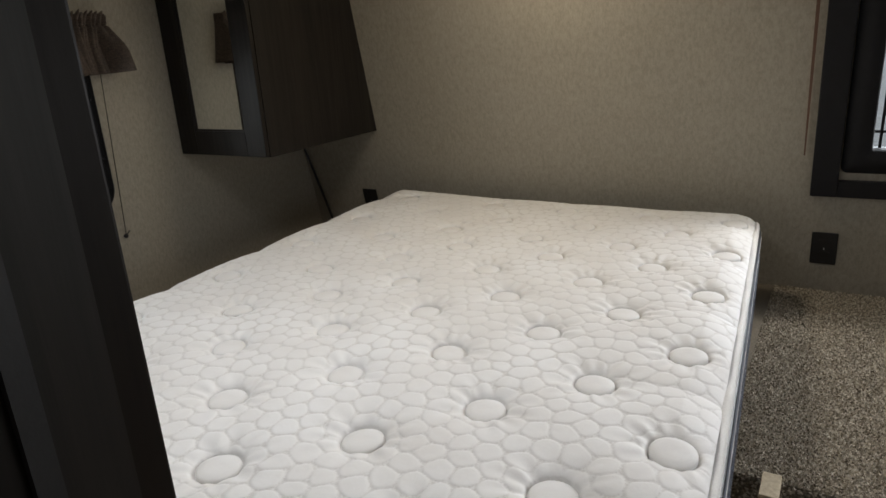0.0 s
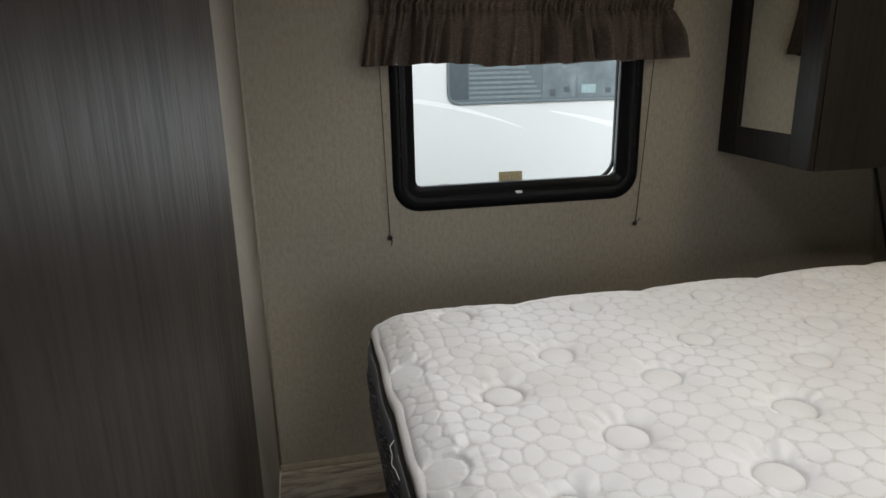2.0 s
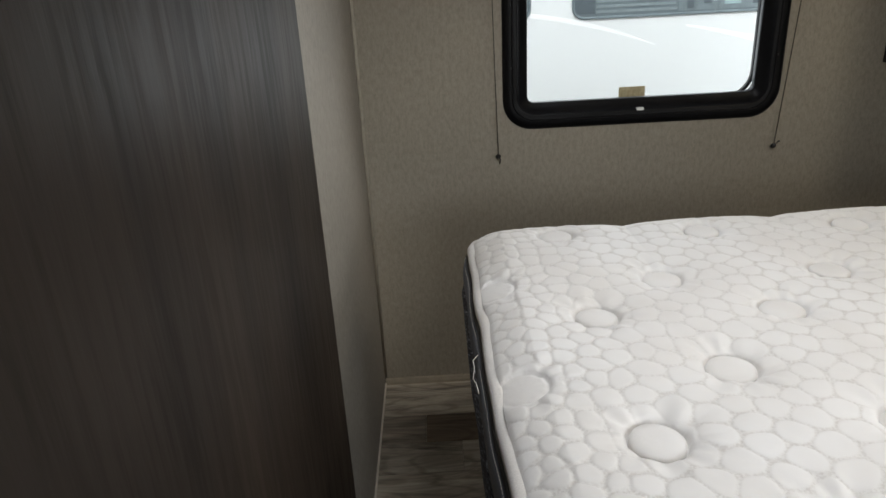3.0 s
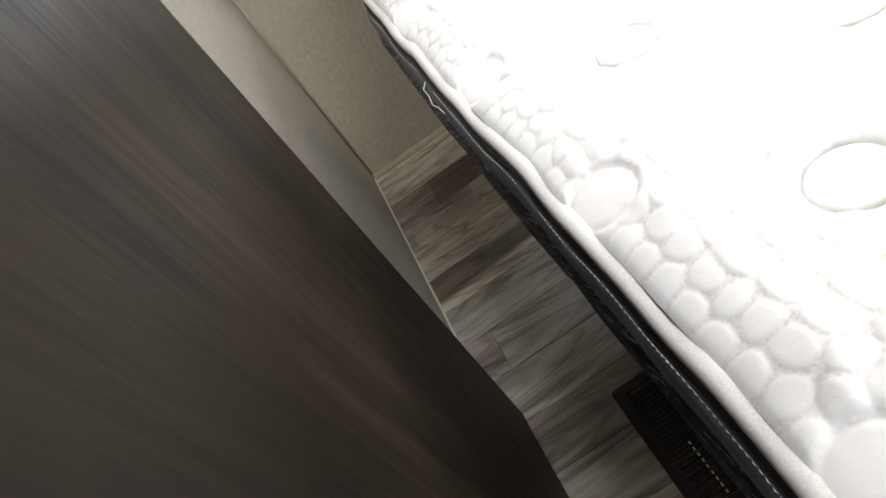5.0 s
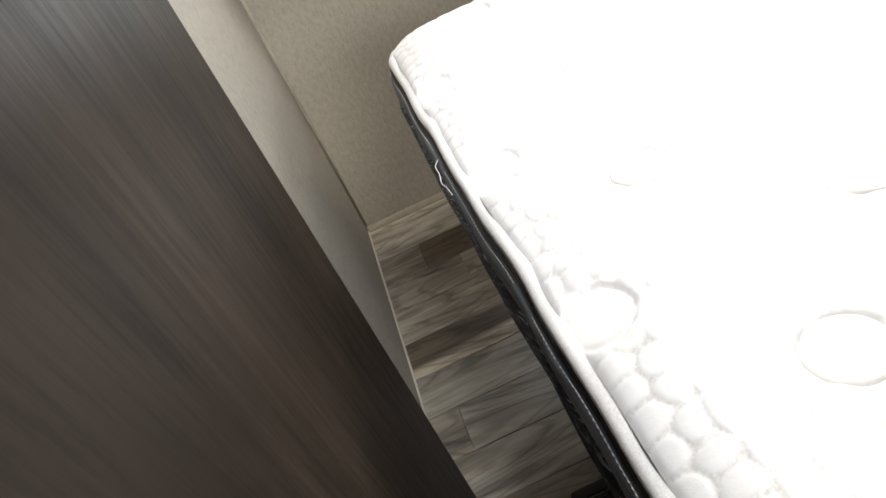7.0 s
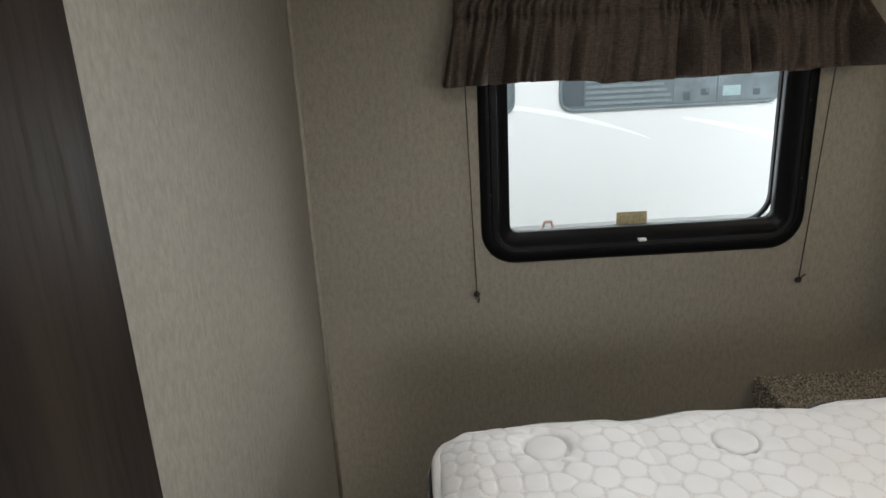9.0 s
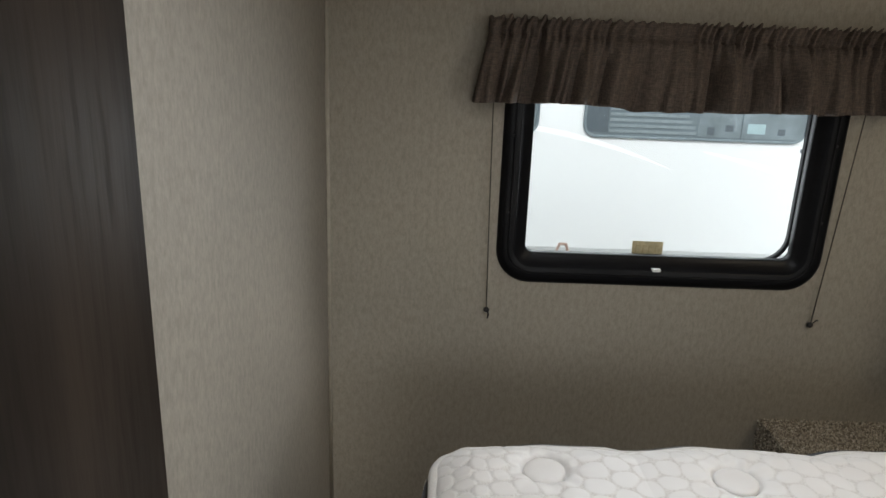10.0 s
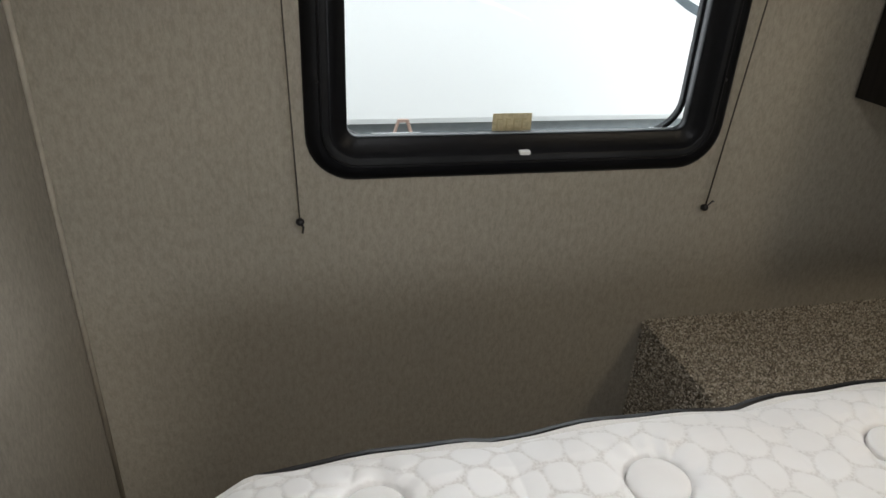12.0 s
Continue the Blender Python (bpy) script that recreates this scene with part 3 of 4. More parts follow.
part("block", box((-0.018, -0.05, 0), (0.018, 0.03, 0.02), 0.002), BLOCK_WOOD, blk)

base = thing("plywood_box", "plain plywood box under the foot of the mattress", "bed", at=(0.08, 1.8, 0))
part("front_panel", box((-0.60, -0.36, 0.0), (0.60, -0.342, 0.518), 0.001), BASE_WOOD, base)
part("side_panel", box((-0.60, -0.3418, 0.0), (-0.582, 0.399, 0.518), 0.001), BASE_WOOD, base)
part("side_panel", box((0.582, -0.3418, 0.0), (0.60, 0.399, 0.518), 0.001), BASE_WOOD, base)
part("top_panel", box((-0.60, -0.36, 0.5185), (0.60, 0.392, 0.5285), 0.001), BASE_WOOD, base)

# ---- mattress ----
MX0, MX1, MY0, MY1, MZ0, MZ1 = -0.676, 0.812, 1.281, 3.19, 0.530, 0.800
mat_thing = thing("mattress", "bare white quilted mattress with round tufts and navy sides", "mattress", at=((MX0 + MX1) / 2, (MY0 + MY1) / 2, MZ0))
MC = mat_thing.location


def slack(x, y):
    """The mattress tapers a little towards its head end."""
    return x - 0.048 * (y - 1.3) * min(max((x + 0.67) / 1.45, 0.0), 1.0) - 0.022 * (y - 1.3)


def swell(x, y):
    """How much higher the border sits along the long sides, and how it dips between the tufts."""
    long_side = np.clip((abs(x - 0.06) - 0.35) / 0.3, 0, 1)
    scallop = np.abs(np.cos(math.pi * (y - 1.447) / 0.347)) ** 0.6 - 0.62
    return 0.0035 * np.clip((y - 1.31) / 0.16, 0, 1) * long_side + 0.013 * scallop * long_side ** 2 * np.clip((y - 1.30) / 0.1, 0, 1)


def foot(x, y):
    """The foot edge bows out a little and waves between the tufts."""
    near = np.clip((1.52 - y) / 0.22, 0, 1)
    return y - near * (0.006 * np.clip((0.25 - x) / 0.35, 0, 1) + 0.0012 * np.cos(2 * math.pi * (x + 0.03) / 0.33) + 0.0010 * np.sin(31 * x))


TUFTS = []
for j in range(12):
    row_y = max(1.296 + 0.1605 * j + rng.uniform(-0.005, 0.005), MY0 + 0.029)
    if j % 2:
        pitch = max(0.329 - 0.0085 * (j - 1), 0.288)
        row = [-0.592 + 0.004 * j - 0.022 * max(0, row_y - 1.8)] + [-0.222 + 0.004 * (j - 1) + pitch * i - 0.02 * max(0, row_y - 2.1) for i in range(4)]
    else:
        pitch = max(0.329 - 0.006 * j, 0.290)
        row = [-0.358 - 0.002 * j + pitch * i for i in range(4)]
    for tx_ in row:
        TUFTS.append((min(tx_ + rng.uniform(-0.006, 0.006), slack(MX1, row_y) - 0.056), row_y + rng.uniform(-0.004, 0.004)))


def quilt_mesh():
    r = np.random.default_rng(11)
    cr = 0.070
    nx, ny = 640, 860
    u, v = np.meshgrid(np.linspace(0, 1, nx), np.linspace(0, 1, ny), indexing="ij")
    # squares mapped on to a rectangle with round corners
    X = MX0 + (MX1 - MX0) * u
    Y = MY0 + (MY1 - MY0) * v
    dx, dy = np.minimum(X - MX0, MX1 - X), np.minimum(Y - MY0, MY1 - Y)
    near = (dx < cr) & (dy < cr)
    ax, ay = np.where(near, cr - dx, 0), np.where(near, cr - dy, 0)
    big, length = np.maximum(ax, ay), np.hypot(ax, ay)
    k = np.where(length > 1e-9, big / np.maximum(length, 1e-9), 1.0)
    nxd, nyd = cr - ax * k, cr - ay * k
    X = np.where(near, np.where(u < 0.5, MX0 + nxd, MX1 - nxd), X)
    Y = np.where(near, np.where(v < 0.5, MY0 + nyd, MY1 - nyd), Y)
    ddx, ddy = np.minimum(X - MX0, MX1 - X), np.minimum(Y - MY0, MY1 - Y)
    edge = np.where(near, cr - np.hypot(cr - ddx, cr - ddy), np.minimum(ddx, ddy))
    edge = np.clip(edge, 0, None)
    X = X - 0.048 * (Y - 1.3) * np.clip((X + 0.67) / 1.45, 0, 1.0) - 0.022 * (Y - 1.3)
    # cells of the quilting, smaller in the rows along the foot
    P = []
    gy, py = 0, MY0 - 0.02
    while py < MY1 + 0.06:
        s = 0.034 + 0.013 * min(1.0, max(0.0, (py - MY0 - 0.05) / 0.13))
        for gx in range(int((MX1 - MX0) / s) + 3):
            P.append((MX0 - s + gx * s + r.uniform(-0.25, 0.25) * s + (gy % 2) * s / 2, py + r.uniform(-0.25, 0.25) * s))
        py += 0.88 * s
        gy += 1
    P = np.array(P)
    keys = collections.defaultdict(list)
    for p in P:
        keys[(int(p[0] // 0.1), int(p[1] // 0.1))].append(p)
    f1, f2, f3 = (np.full(X.shape, 9.0) for _ in range(3))
    ci, cj = np.floor(X / 0.1).astype(int), np.floor(Y / 0.1).astype(int)
    for a in np.unique(ci):
        for b in np.unique(cj):
            m = (ci == a) & (cj == b)
            if not m.any():
                continue
            near_p = np.array([p for da in (-1, 0, 1) for db in (-1, 0, 1) for p in keys.get((a + da, b + db), [])])
            if len(near_p) < 3:
                continue
            D = np.hypot(X[m][:, None] - near_p[:, 0], Y[m][:, None] - near_p[:, 1])
            D = np.partition(D, 2, axis=1)[:, :3]
            D.sort(axis=1)
            f1[m], f2[m], f3[m] = D[:, 0], D[:, 1], D[:, 2]
    round_k = 0.0042
    g = -round_k * np.log(np.exp(-(f2 - f1) / 2 / round_k) + np.exp(-(f3 - f1) / 2 / round_k))
    Z = np.zeros_like(X)
    inside = np.clip(np.minimum(g, 0.0330 - f1), 0, None)
    puff = 1 - 0.35 * np.clip((Y - MY0 - 0.10) / 0.15, 0, 1)
    cell = puff * (0.0017 * (1 - np.exp(-inside / 0.0011)) + 0.0012 * np.clip(1 - (f1 / 0.029) ** 2, 0, 1))
    # Strongest at the bottom of the grooves between cells.
    stitch_shade = np.exp(-(inside / 0.0011) ** 2)
    fade = np.ones_like(X)
    for tx, ty in TUFTS:
        D = np.hypot(X - tx, Y - ty)
        ang = np.arctan2(Y - ty, X - tx)
        dip = np.where(D < 0.0385, 0.021 + 0.006 * np.clip((D - 0.031) / 0.003, 0, 1), 0.0030 * np.exp(-(np.maximum(D - 0.0385, 0)) / 0.005) + 0.0125 * np.exp(-(np.maximum(D - 0.0385, 0)) / 0.030))
        wr = (0.0016 * np.sin(ang * 11 + 120 * tx + 1.2 * np.sin(ang * 2 + 50 * ty)) + 0.0010 * np.sin(ang * 6 + 60 * ty)) * np.exp(-((D - 0.060) / 0.026) ** 2)
        Z -= dip * (0.45 if ty < MY0 + 0.05 else 1.0)
        Z += wr
        fade = np.minimum(fade, np.clip((D - 0.0385) / 0.006, 0.0, 1))
        stitch_shade = stitch_shade * np.clip((D - 0.042) / 0.02, 0, 1)
    Z += 0.0255
    Z += 0.003 * np.sin(X * 5 + 1) * np.sin(Y * 4)
    rim = np.clip(edge / 0.060, 0, 1)
    Z = MZ1 + Z * (0.20 + 0.80 * rim ** 0.75) - 0.006 * (1 - rim) ** 2.2
    Z = Z + swell(X, Y) + cell * fade * np.clip(edge / 0.006, 0, 1)
    Y = foot(X, Y)
    co = np.stack([X - MC.x, Y - MC.y, Z - MC.z], -1).reshape(-1, 3)
    i = (np.arange(nx - 1)[:, None] * ny + np.arange(ny - 1)[None, :]).ravel()
    faces = np.stack([i, i + ny, i + ny + 1, i + 1], 1)
    me = bpy.data.meshes.new("quilt")
    me.from_pydata(co.tolist(), [], faces.tolist())
    me.materials.append(QUILT)
    me.shade_smooth()
    me.attributes.new("stitch_shade", "FLOAT", "POINT").data.foreach_set("value", stitch_shade.ravel().astype(np.float32))
    return me


def border(o, seg=10, n_side=60):
    """Points round the mattress, o metres outside its edge, evenly many along each side."""
    r = 0.070 + o
    x0, x1, y0, y1 = MX0 - o - MC.x, MX1 + o - MC.x, MY0 - o - MC.y, MY1 + o - MC.y
    pts = []
    corners = ((x1 - r, y1 - r, 0), (x0 + r, y1 - r, 90), (x0 + r, y0 + r, 180), (x1 - r, y0 + r, 270))
    for q, (cx, cy, a0) in enumerate(corners):
        arc = [(cx + r * math.cos(radians(a0 + 90 * k / seg)), cy + r * math.sin(radians(a0 + 90 * k / seg))) for k in range(seg + 1)]
        pts += arc
        nx_, ny_, na = corners[(q + 1) % 4]
        e = (nx_ + r * math.cos(radians(na)), ny_ + r * math.sin(radians(na)))
        s = arc[-1]
        pts += [(s[0] + (e[0] - s[0]) * k / n_side, s[1] + (e[1] - s[1]) * k / n_side) for k in range(1, n_side)]
    return pts


def wobble(i, z):
    return 0.0035 * math.sin(i * 0.55 + z * 9) * math.sin(i * 0.21 + 1.3) + 0.002 * math.sin(i * 1.3)


def skin(levels, west=0.0):
    rings = []
    for o, z, w in levels:
        full, flat = border(o), border(o if o < 0.018 else 0.018 + (o - 0.018) * 0.3)
        row = []
        for i, (p, q) in enumerate(zip(full, flat)):
            k = min(1.0, max(0.0, (p[1] + MC.y - 1.30) / 0.14)) if p[0] > 0 else 0.0
            x, y = p[0] + (q[0] - p[0]) * k, p[1] + (q[1] - p[1]) * k
            wx, wy = x + MC.x, y + MC.y
            lift = (1.0 if wx < 0 else 0.2) * float(swell(wx, wy)) * min(1, max(0, (z - 0.6) / 0.15))
            bulge = west * min(1, max(0, (-wx - 0.55) / 0.08)) * min(1, max(0, (wy - 1.27) / 0.1))
            row.append((slack(wx, wy) - MC.x - bulge, float(foot(wx, wy)) - MC.y, z - MC.z + w * wobble(i, z) + lift + 0.7 * bulge))
        rings.append(row)
    return loft(rings)


part("top_panel", quilt_mesh(), QUILT, mat_thing, "white knit quilted in rounded cells with sunken round tufts")
part("edge_tape", skin([(-0.009, 0.788, 1), (-0.006, 0.7955, 1), (0.000, 0.7985, 1), (0.009, 0.7975, 1), (0.0135, 0.792, 1), (0.0145, 0.785, 1), (0.012, 0.776, 1), (0.006, 0.772, 1)]), TAPE, mat_thing, "thick white edge tape", True)
part("cord", skin([(0.010, 0.778, 1), (0.0155, 0.778, 1), (0.0180, 0.774, 1), (0.0165, 0.770, 1), (0.010, 0.768, 1)], 0.0125), BLACK_MATT, mat_thing, "thin black piping cord", True)
part("ribbon", skin([(0.008, 0.770, 1), (0.0165, 0.7695, 1), (0.0215, 0.764, 1), (0.025, 0.742, 1), (0.0255, 0.722, 1), (0.016, 0.712, 1)]), NAVY, mat_thing, "plain dark navy ribbon", True)
part("side_border", skin([(0.012, 0.716, 0.8), (0.025, 0.708, 0.9), (0.030, 0.688, 1), (0.029, 0.665, 1), (0.024, 0.648, 1), (0.027, 0.625, 1), (0.025, 0.59, 0.6), (0.019, 0.562, 0), (0.015, 0.552, 0)]), NAVY_KNIT, mat_thing, "navy patterned quilted side", True)
part("lower_tape", skin([(0.014, 0.556, 0), (0.019, 0.551, 0), (0.020, 0.542, 0), (0.015, 0.534, 0), (-0.10, 0.532, 0)]), NAVY, mat_thing, "dark lower edge tape", True)


disc = loft([[(r * (1.0 + 0.03 * math.sin(2 * a)) * math.cos(a), r * math.sin(a), z) for a in [k * math.pi / 16 for k in range(32)]] for r, z in ((0.0340, -0.009), (0.0356, -0.004), (0.0357, 0.0040), (0.0348, 0.0072), (0.0310, 0.0096), (0.0210, 0.0108), (0.0080, 0.0104))], True, True)
disc = mesh_of(disc, QUILT, True)
for tx, ty in TUFTS:
    tuft = part("tuft", disc, QUILT, mat_thing)
    tuft.location = (tx - MC.x, float(foot(tx, ty)) - MC.y, MZ1 + 0.0036 + float(swell(tx, ty)) - MC.z - (0.0125 if ty < 1.33 else 0))
    if ty < 1.33:
        tuft.scale = (0.92, 0.92, 1)
    tuft.rotation_euler = (rng.uniform(-0.05, 0.05) + (0.16 if ty < 1.33 else 0), rng.uniform(-0.05, 0.05), 0 if ty < 1.33 else rng.uniform(0, 3.14))


part("loose_thread", tube([(q - MC.x, y - MC.y, z - MC.z) for q, y, z in ((-0.205, 1.255, 0.764), (-0.190, 1.245, 0.762), (-0.172, 1.246, 0.757), (-0.150, 1.242, 0.752), (-0.128, 1.246, 0.756), (-0.100, 1.248, 0.757))], 0.0010, 5), THREAD, mat_thing, "loose white thread end", True)


def stitches(o, z):
    bm = bmesh.new()
    pts = [(slack(x + MC.x, y + MC.y) - MC.x, float(foot(x + MC.x, y + MC.y)) - MC.y) for x, y in border(o, n_side=60)]
    fine = []
    for (x0_, y0_), (x1_, y1_) in zip(pts, pts[1:] + pts[:1]):
        n = max(1, round(math.hypot(x1_ - x0_, y1_ - y0_) / 0.0075))
        fine += [(x0_ + (x1_ - x0_) * k / n, y0_ + (y1_ - y0_) * k / n) for k in range(n)]
    step = len(fine) / len(pts)
    for i in range(len(fine)):
        (x, y), (x2, y2) = fine[i], fine[(i + 1) % len(fine)]
        if y > 0.2 and abs(x) < 0.5:
            continue
        d = Vector((x2 - x, y2 - y, 0)) * 0.8
        zz = z - MC.z + wobble(i / step, z) + 0.2 * float(swell(x + MC.x, y + MC.y))
        up = Vector((0, 0, 0.0011))
        out = Vector((d.y, -d.x, 0)).normalized() * 0.0012
        p = Vector((x, y, zz))
        a_ = [bm.verts.new(q) for q in (p - up, p + d - up, p + d + up, p + up)]
        m_ = bm.verts.new(p + d / 2 + out if out.dot(Vector((x, y, 0))) > 0 else p + d / 2 - out)
        for q in range(4):
            bm.faces.new((a_[q], a_[(q + 1) % 4], m_))
    return bm


tagged(part("stitching", stitches(0.0208, 0.7670), THREAD, mat_thing, "row of white stitches"), kind="stuff")

# ---- wall cabinet with mirror door ----
CX0, CX1, CY0, CZ0 = X0 + 0.002, -0.857, 2.612, 1.057
cab = thing("wall_cabinet", "dark wood corner wall cabinet with a framed mirror door", "cabinet", at=(CX0, Y1 - 0.11, CZ0))


def at_cab(bm):
    bmesh.ops.translate(bm, vec=-cab.location, verts=bm.verts)
    return bm


part("body", at_cab(lean(box((CX0, CY0, CZ0), (CX1, Y1 - 0.002, H - 0.002)))), CAB_WOOD, cab)
cdoor = part("door", at_cab(boxes(((CX0 + 0.004, CY0 - 0.019, CZ0 + 0.002), (CX0 + 0.094, CY0 - 0.001, 1.96)), ((CX1 - 0.092, CY0 - 0.019, CZ0 + 0.002), (CX1 - 0.002, CY0 - 0.001, 1.96)), ((CX0 + 0.094, CY0 - 0.0185, CZ0 + 0.002), (CX1 - 0.092, CY0 - 0.001, CZ0 + 0.092)), ((CX0 + 0.094, CY0 - 0.0185, 1.87), (CX1 - 0.092, CY0 - 0.001, 1.96)), bevel=0.003)), CAB_WOOD, cab, "dark framed mirror door")
mo = part("mirror", at_cab(box((CX0 + 0.095, CY0 - 0.009, CZ0 + 0.093), (CX1 - 0.093, CY0 - 0.005, 1.869))), MIRROR, cdoor, "plain mirror glass")
part("bead", at_cab(boxes(((CX0 + 0.094, CY0 - 0.014, CZ0 + 0.092), (CX0 + 0.100, CY0 - 0.0095, 1.87)), ((CX1 - 0.098, CY0 - 0.014, CZ0 + 0.092), (CX1 - 0.092, CY0 - 0.0095, 1.87)), ((CX0 + 0.1, CY0 - 0.014, CZ0 + 0.092), (CX1 - 0.098, CY0 - 0.0095, CZ0 + 0.098)))), CAB_WOOD, cdoor)

cable = thing("power_cable", "black cable running down behind the mattress from the wall cabinet", "cable")
part("cable", tube([(X0 + 0.004, Y1 - 0.113, 1.056), (X0 + 0.014, Y1 - 0.098, 0.97), (X0 + 0.078, Y1 - 0.031, 0.62), (X0 + 0.092, Y1 - 0.014, 0.53)], 0.0058, 8), BLACK_MATT, cable, "", True)

# ---- outlets ----
for x, z in ((-0.968, 0.722), (0.878, 0.680)):
    o = thing("wall_outlet", "dark brown outlet plate on the tan wall behind bed", "outlet", "outlets on the head wall", at=(x, Y1 - SLOPE * (z - LEAN_Z), z))
    o.rotation_euler = (math.atan(SLOPE), 0, 0)
    part("plate", box((-0.038, -0.007, -0.058), (0.038, -0.0005, 0.058), 0.003), BLACK_MATT, o)
    for dz in (-0.022, 0.022):
        part("socket", loft([[(u, q, v + dz) for u, v in rrect(-0.016, 0.016, -0.014, 0.014, 0.006, 4)] for q in (-0.0068, -0.0095)], True, True), BLACK_MATT, o)
    part("screw", ball((0, -0.0075, 0), 0.0025), METAL, o)

# ---- window in the head wall ----
hw = tagged(thing("window_2", "window in the head wall with a broad charcoal surround", "window", at=(1.235, Y1 - 0.15, 1.29)), kind="structure")


def at_hw(bm):
    lean(bm)
    bmesh.ops.translate(bm, vec=-hw.location, verts=bm.verts)
    return bm


sx0, sx1, sz0, sz1 = 0.822, 1.648, 0.868, 1.70
part("surround", at_hw(boxes(((sx0, Y1 - 0.028, sz0), (sx0 + 0.075, Y1 - 0.001, sz1)), ((sx1 - 0.075, Y1 - 0.028, sz0), (sx1, Y1 - 0.001, sz1)), ((sx0 + 0.075, Y1 - 0.0275, sz0), (sx1 - 0.075, Y1 - 0.001, sz0 + 0.055)), ((sx0 + 0.075, Y1 - 0.0275, sz1 - 0.055), (sx1 - 0.075, Y1 - 0.001, sz1)), bevel=0.004)), GREY_FRAME, hw, "charcoal wooden surround")
part("window_frame", at_hw(loft([[(u, y, v) for u, v in rrect(0.975 - o, 1.495 + o, 1.022 - o, 1.56 + o, r)] for o, y, r in ((0.0, Y1 + 0.06, 0.01), (0.0, Y1 - 0.008, 0.01), (0.006, Y1 - 0.014, 0.014), (0.072, Y1 - 0.014, 0.02), (0.076, Y1 - 0.002, 0.02))])), GREY_FRAME, hw, "dark window frame", True)
part("pane", at_hw(box((0.977, Y1 + 0.035, 1.024), (1.493, Y1 + 0.039, 1.558))), GLASS, hw, "clear glass pane").visible_shadow = False
part("sash", at_hw(boxes(((0.99, Y1 + 0.028, 1.024), (0.998, Y1 + 0.0345, 1.558)), ((0.976, Y1 + 0.028, 1.07), (1.49, Y1 + 0.0345, 1.078)))), GREY_FRAME, hw)
wand = thing("blind_wand", "narrow reddish brown strip hanging beside the head wall window", "blind wand")
part("strip", lean(loft([[(0.797 - w, Y1 - 0.030, z), (0.797 + w, Y1 - 0.030, z), (0.797 + w, Y1 - 0.024, z), (0.797 - w, Y1 - 0.024, z)] for w, z in ((0.0022, 1.003), (0.004, 1.25), (0.006, 1.72))], True, True)), RED_BROWN, wand)
part("clip", lean(box((0.792, Y1 - 0.034, 1.72), (0.802, Y1 - 0.001, 1.735))), METAL, wand)

# ---- east window (unseen, added for side fill), ceiling lamps ----
ew = tagged(thing("added_window_3", "black-framed window added out of view in the side wall", "window", at=(X1, 1.75, 1.32)), kind="structure")
part("window_frame", loft([[(x, u, v) for u, v in rrect(-0.40 - o, 0.40 + o, -0.30 - o, 0.30 + o, r)] for o, x, r in ((0, T, 0.03), (0, -0.012, 0.03), (0.07, -0.012, 0.08), (0.072, -0.001, 0.08))]), BLACK, ew, "", True)
# The second fixture is made up to go with the hall fill.
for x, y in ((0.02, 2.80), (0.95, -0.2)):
    lamp = thing("ceiling_lamp", "small round ceiling lamp, itself unseen, with a warm frosted lens", "lamp", "ceiling lamps", at=(x, y, H))
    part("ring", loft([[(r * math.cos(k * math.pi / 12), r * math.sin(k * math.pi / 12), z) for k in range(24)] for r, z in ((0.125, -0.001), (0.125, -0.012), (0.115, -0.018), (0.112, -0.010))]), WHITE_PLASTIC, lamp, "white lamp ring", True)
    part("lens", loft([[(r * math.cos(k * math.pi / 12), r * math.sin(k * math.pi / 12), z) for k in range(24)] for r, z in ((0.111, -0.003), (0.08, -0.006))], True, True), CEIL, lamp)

# Unseen roof vent, added to hold the fill over the bed.
rvn = thing("unseen_roof_vent", "white framed roof vent with a translucent lid, added out of view", "vent", at=(0.0, 1.60, H))
part("frame", boxes(((-0.21, -0.21, -0.012), (0.21, -0.175, -0.001)), ((-0.21, 0.175, -0.012), (0.21, 0.21, -0.001)), ((-0.21, -0.175, -0.012), (-0.175, 0.175, -0.001)), ((0.175, -0.175, -0.012), (0.21, 0.175, -0.001))), WHITE_PLASTIC, rvn)
part("lid", box((-0.19, -0.19, 0.055), (0.19, 0.19, 0.06)), GLASS, rvn).visible_shadow = False

# ---- floor vent ----
vent = thing("floor_vent", "dark brown metal floor vent beside the foot of the bed", "vent", at=(-0.040, 1.220, 0.0))
L_, W_ = 0.335, 0.135
part("frame", loft([[(u, v, z) for u, v in rrect(0 + o, L_ - o, 0 + o, W_ - o, 0.010, 4)] for o, z in ((0, 0.0), (0.0025, 0.0045), (0.024, 0.0065), (0.026, 0.0055), (0.027, -0.004))]), VENT, vent, "", True)
for k in range(27):
    x = 0.033 + k * 0.0102
    part("louver", loft([[(x + s_, y, z) for s_, z in ((0.0, -0.004), (0.0068, -0.004), (0.0068, 0.0052), (0.0, 0.0056))] for y in (0.027, W_ - 0.027)], True, True), VENT, vent)
part("centre_bar", box((0.027, W_ / 2 - 0.002, 0.0062), (L_ - 0.027, W_ / 2 + 0.002, 0.0085)), VENT, vent)
# White pieces stand in for light glints on the vent slots.
for k in range(9):
    part("slot_glint", box((0.187 + k * 0.0138, 0.0670, 0.0063), (0.194 + k * 0.0138, 0.0705, 0.0088)), WHITE_PLASTIC, vent, "white mark for the glint on a vent slot")

# ---- outdoors ----
structure("ground", boxes(((-400, -400, -0.95), (400, 400, -0.80))), ASPHALT, "grey asphalt lot")
TX = -2.80
rv = thing("travel_trailer", "white travel trailer with dark tinted windows parked alongside", "trailer", at=(TX, 2.5, -0.8))


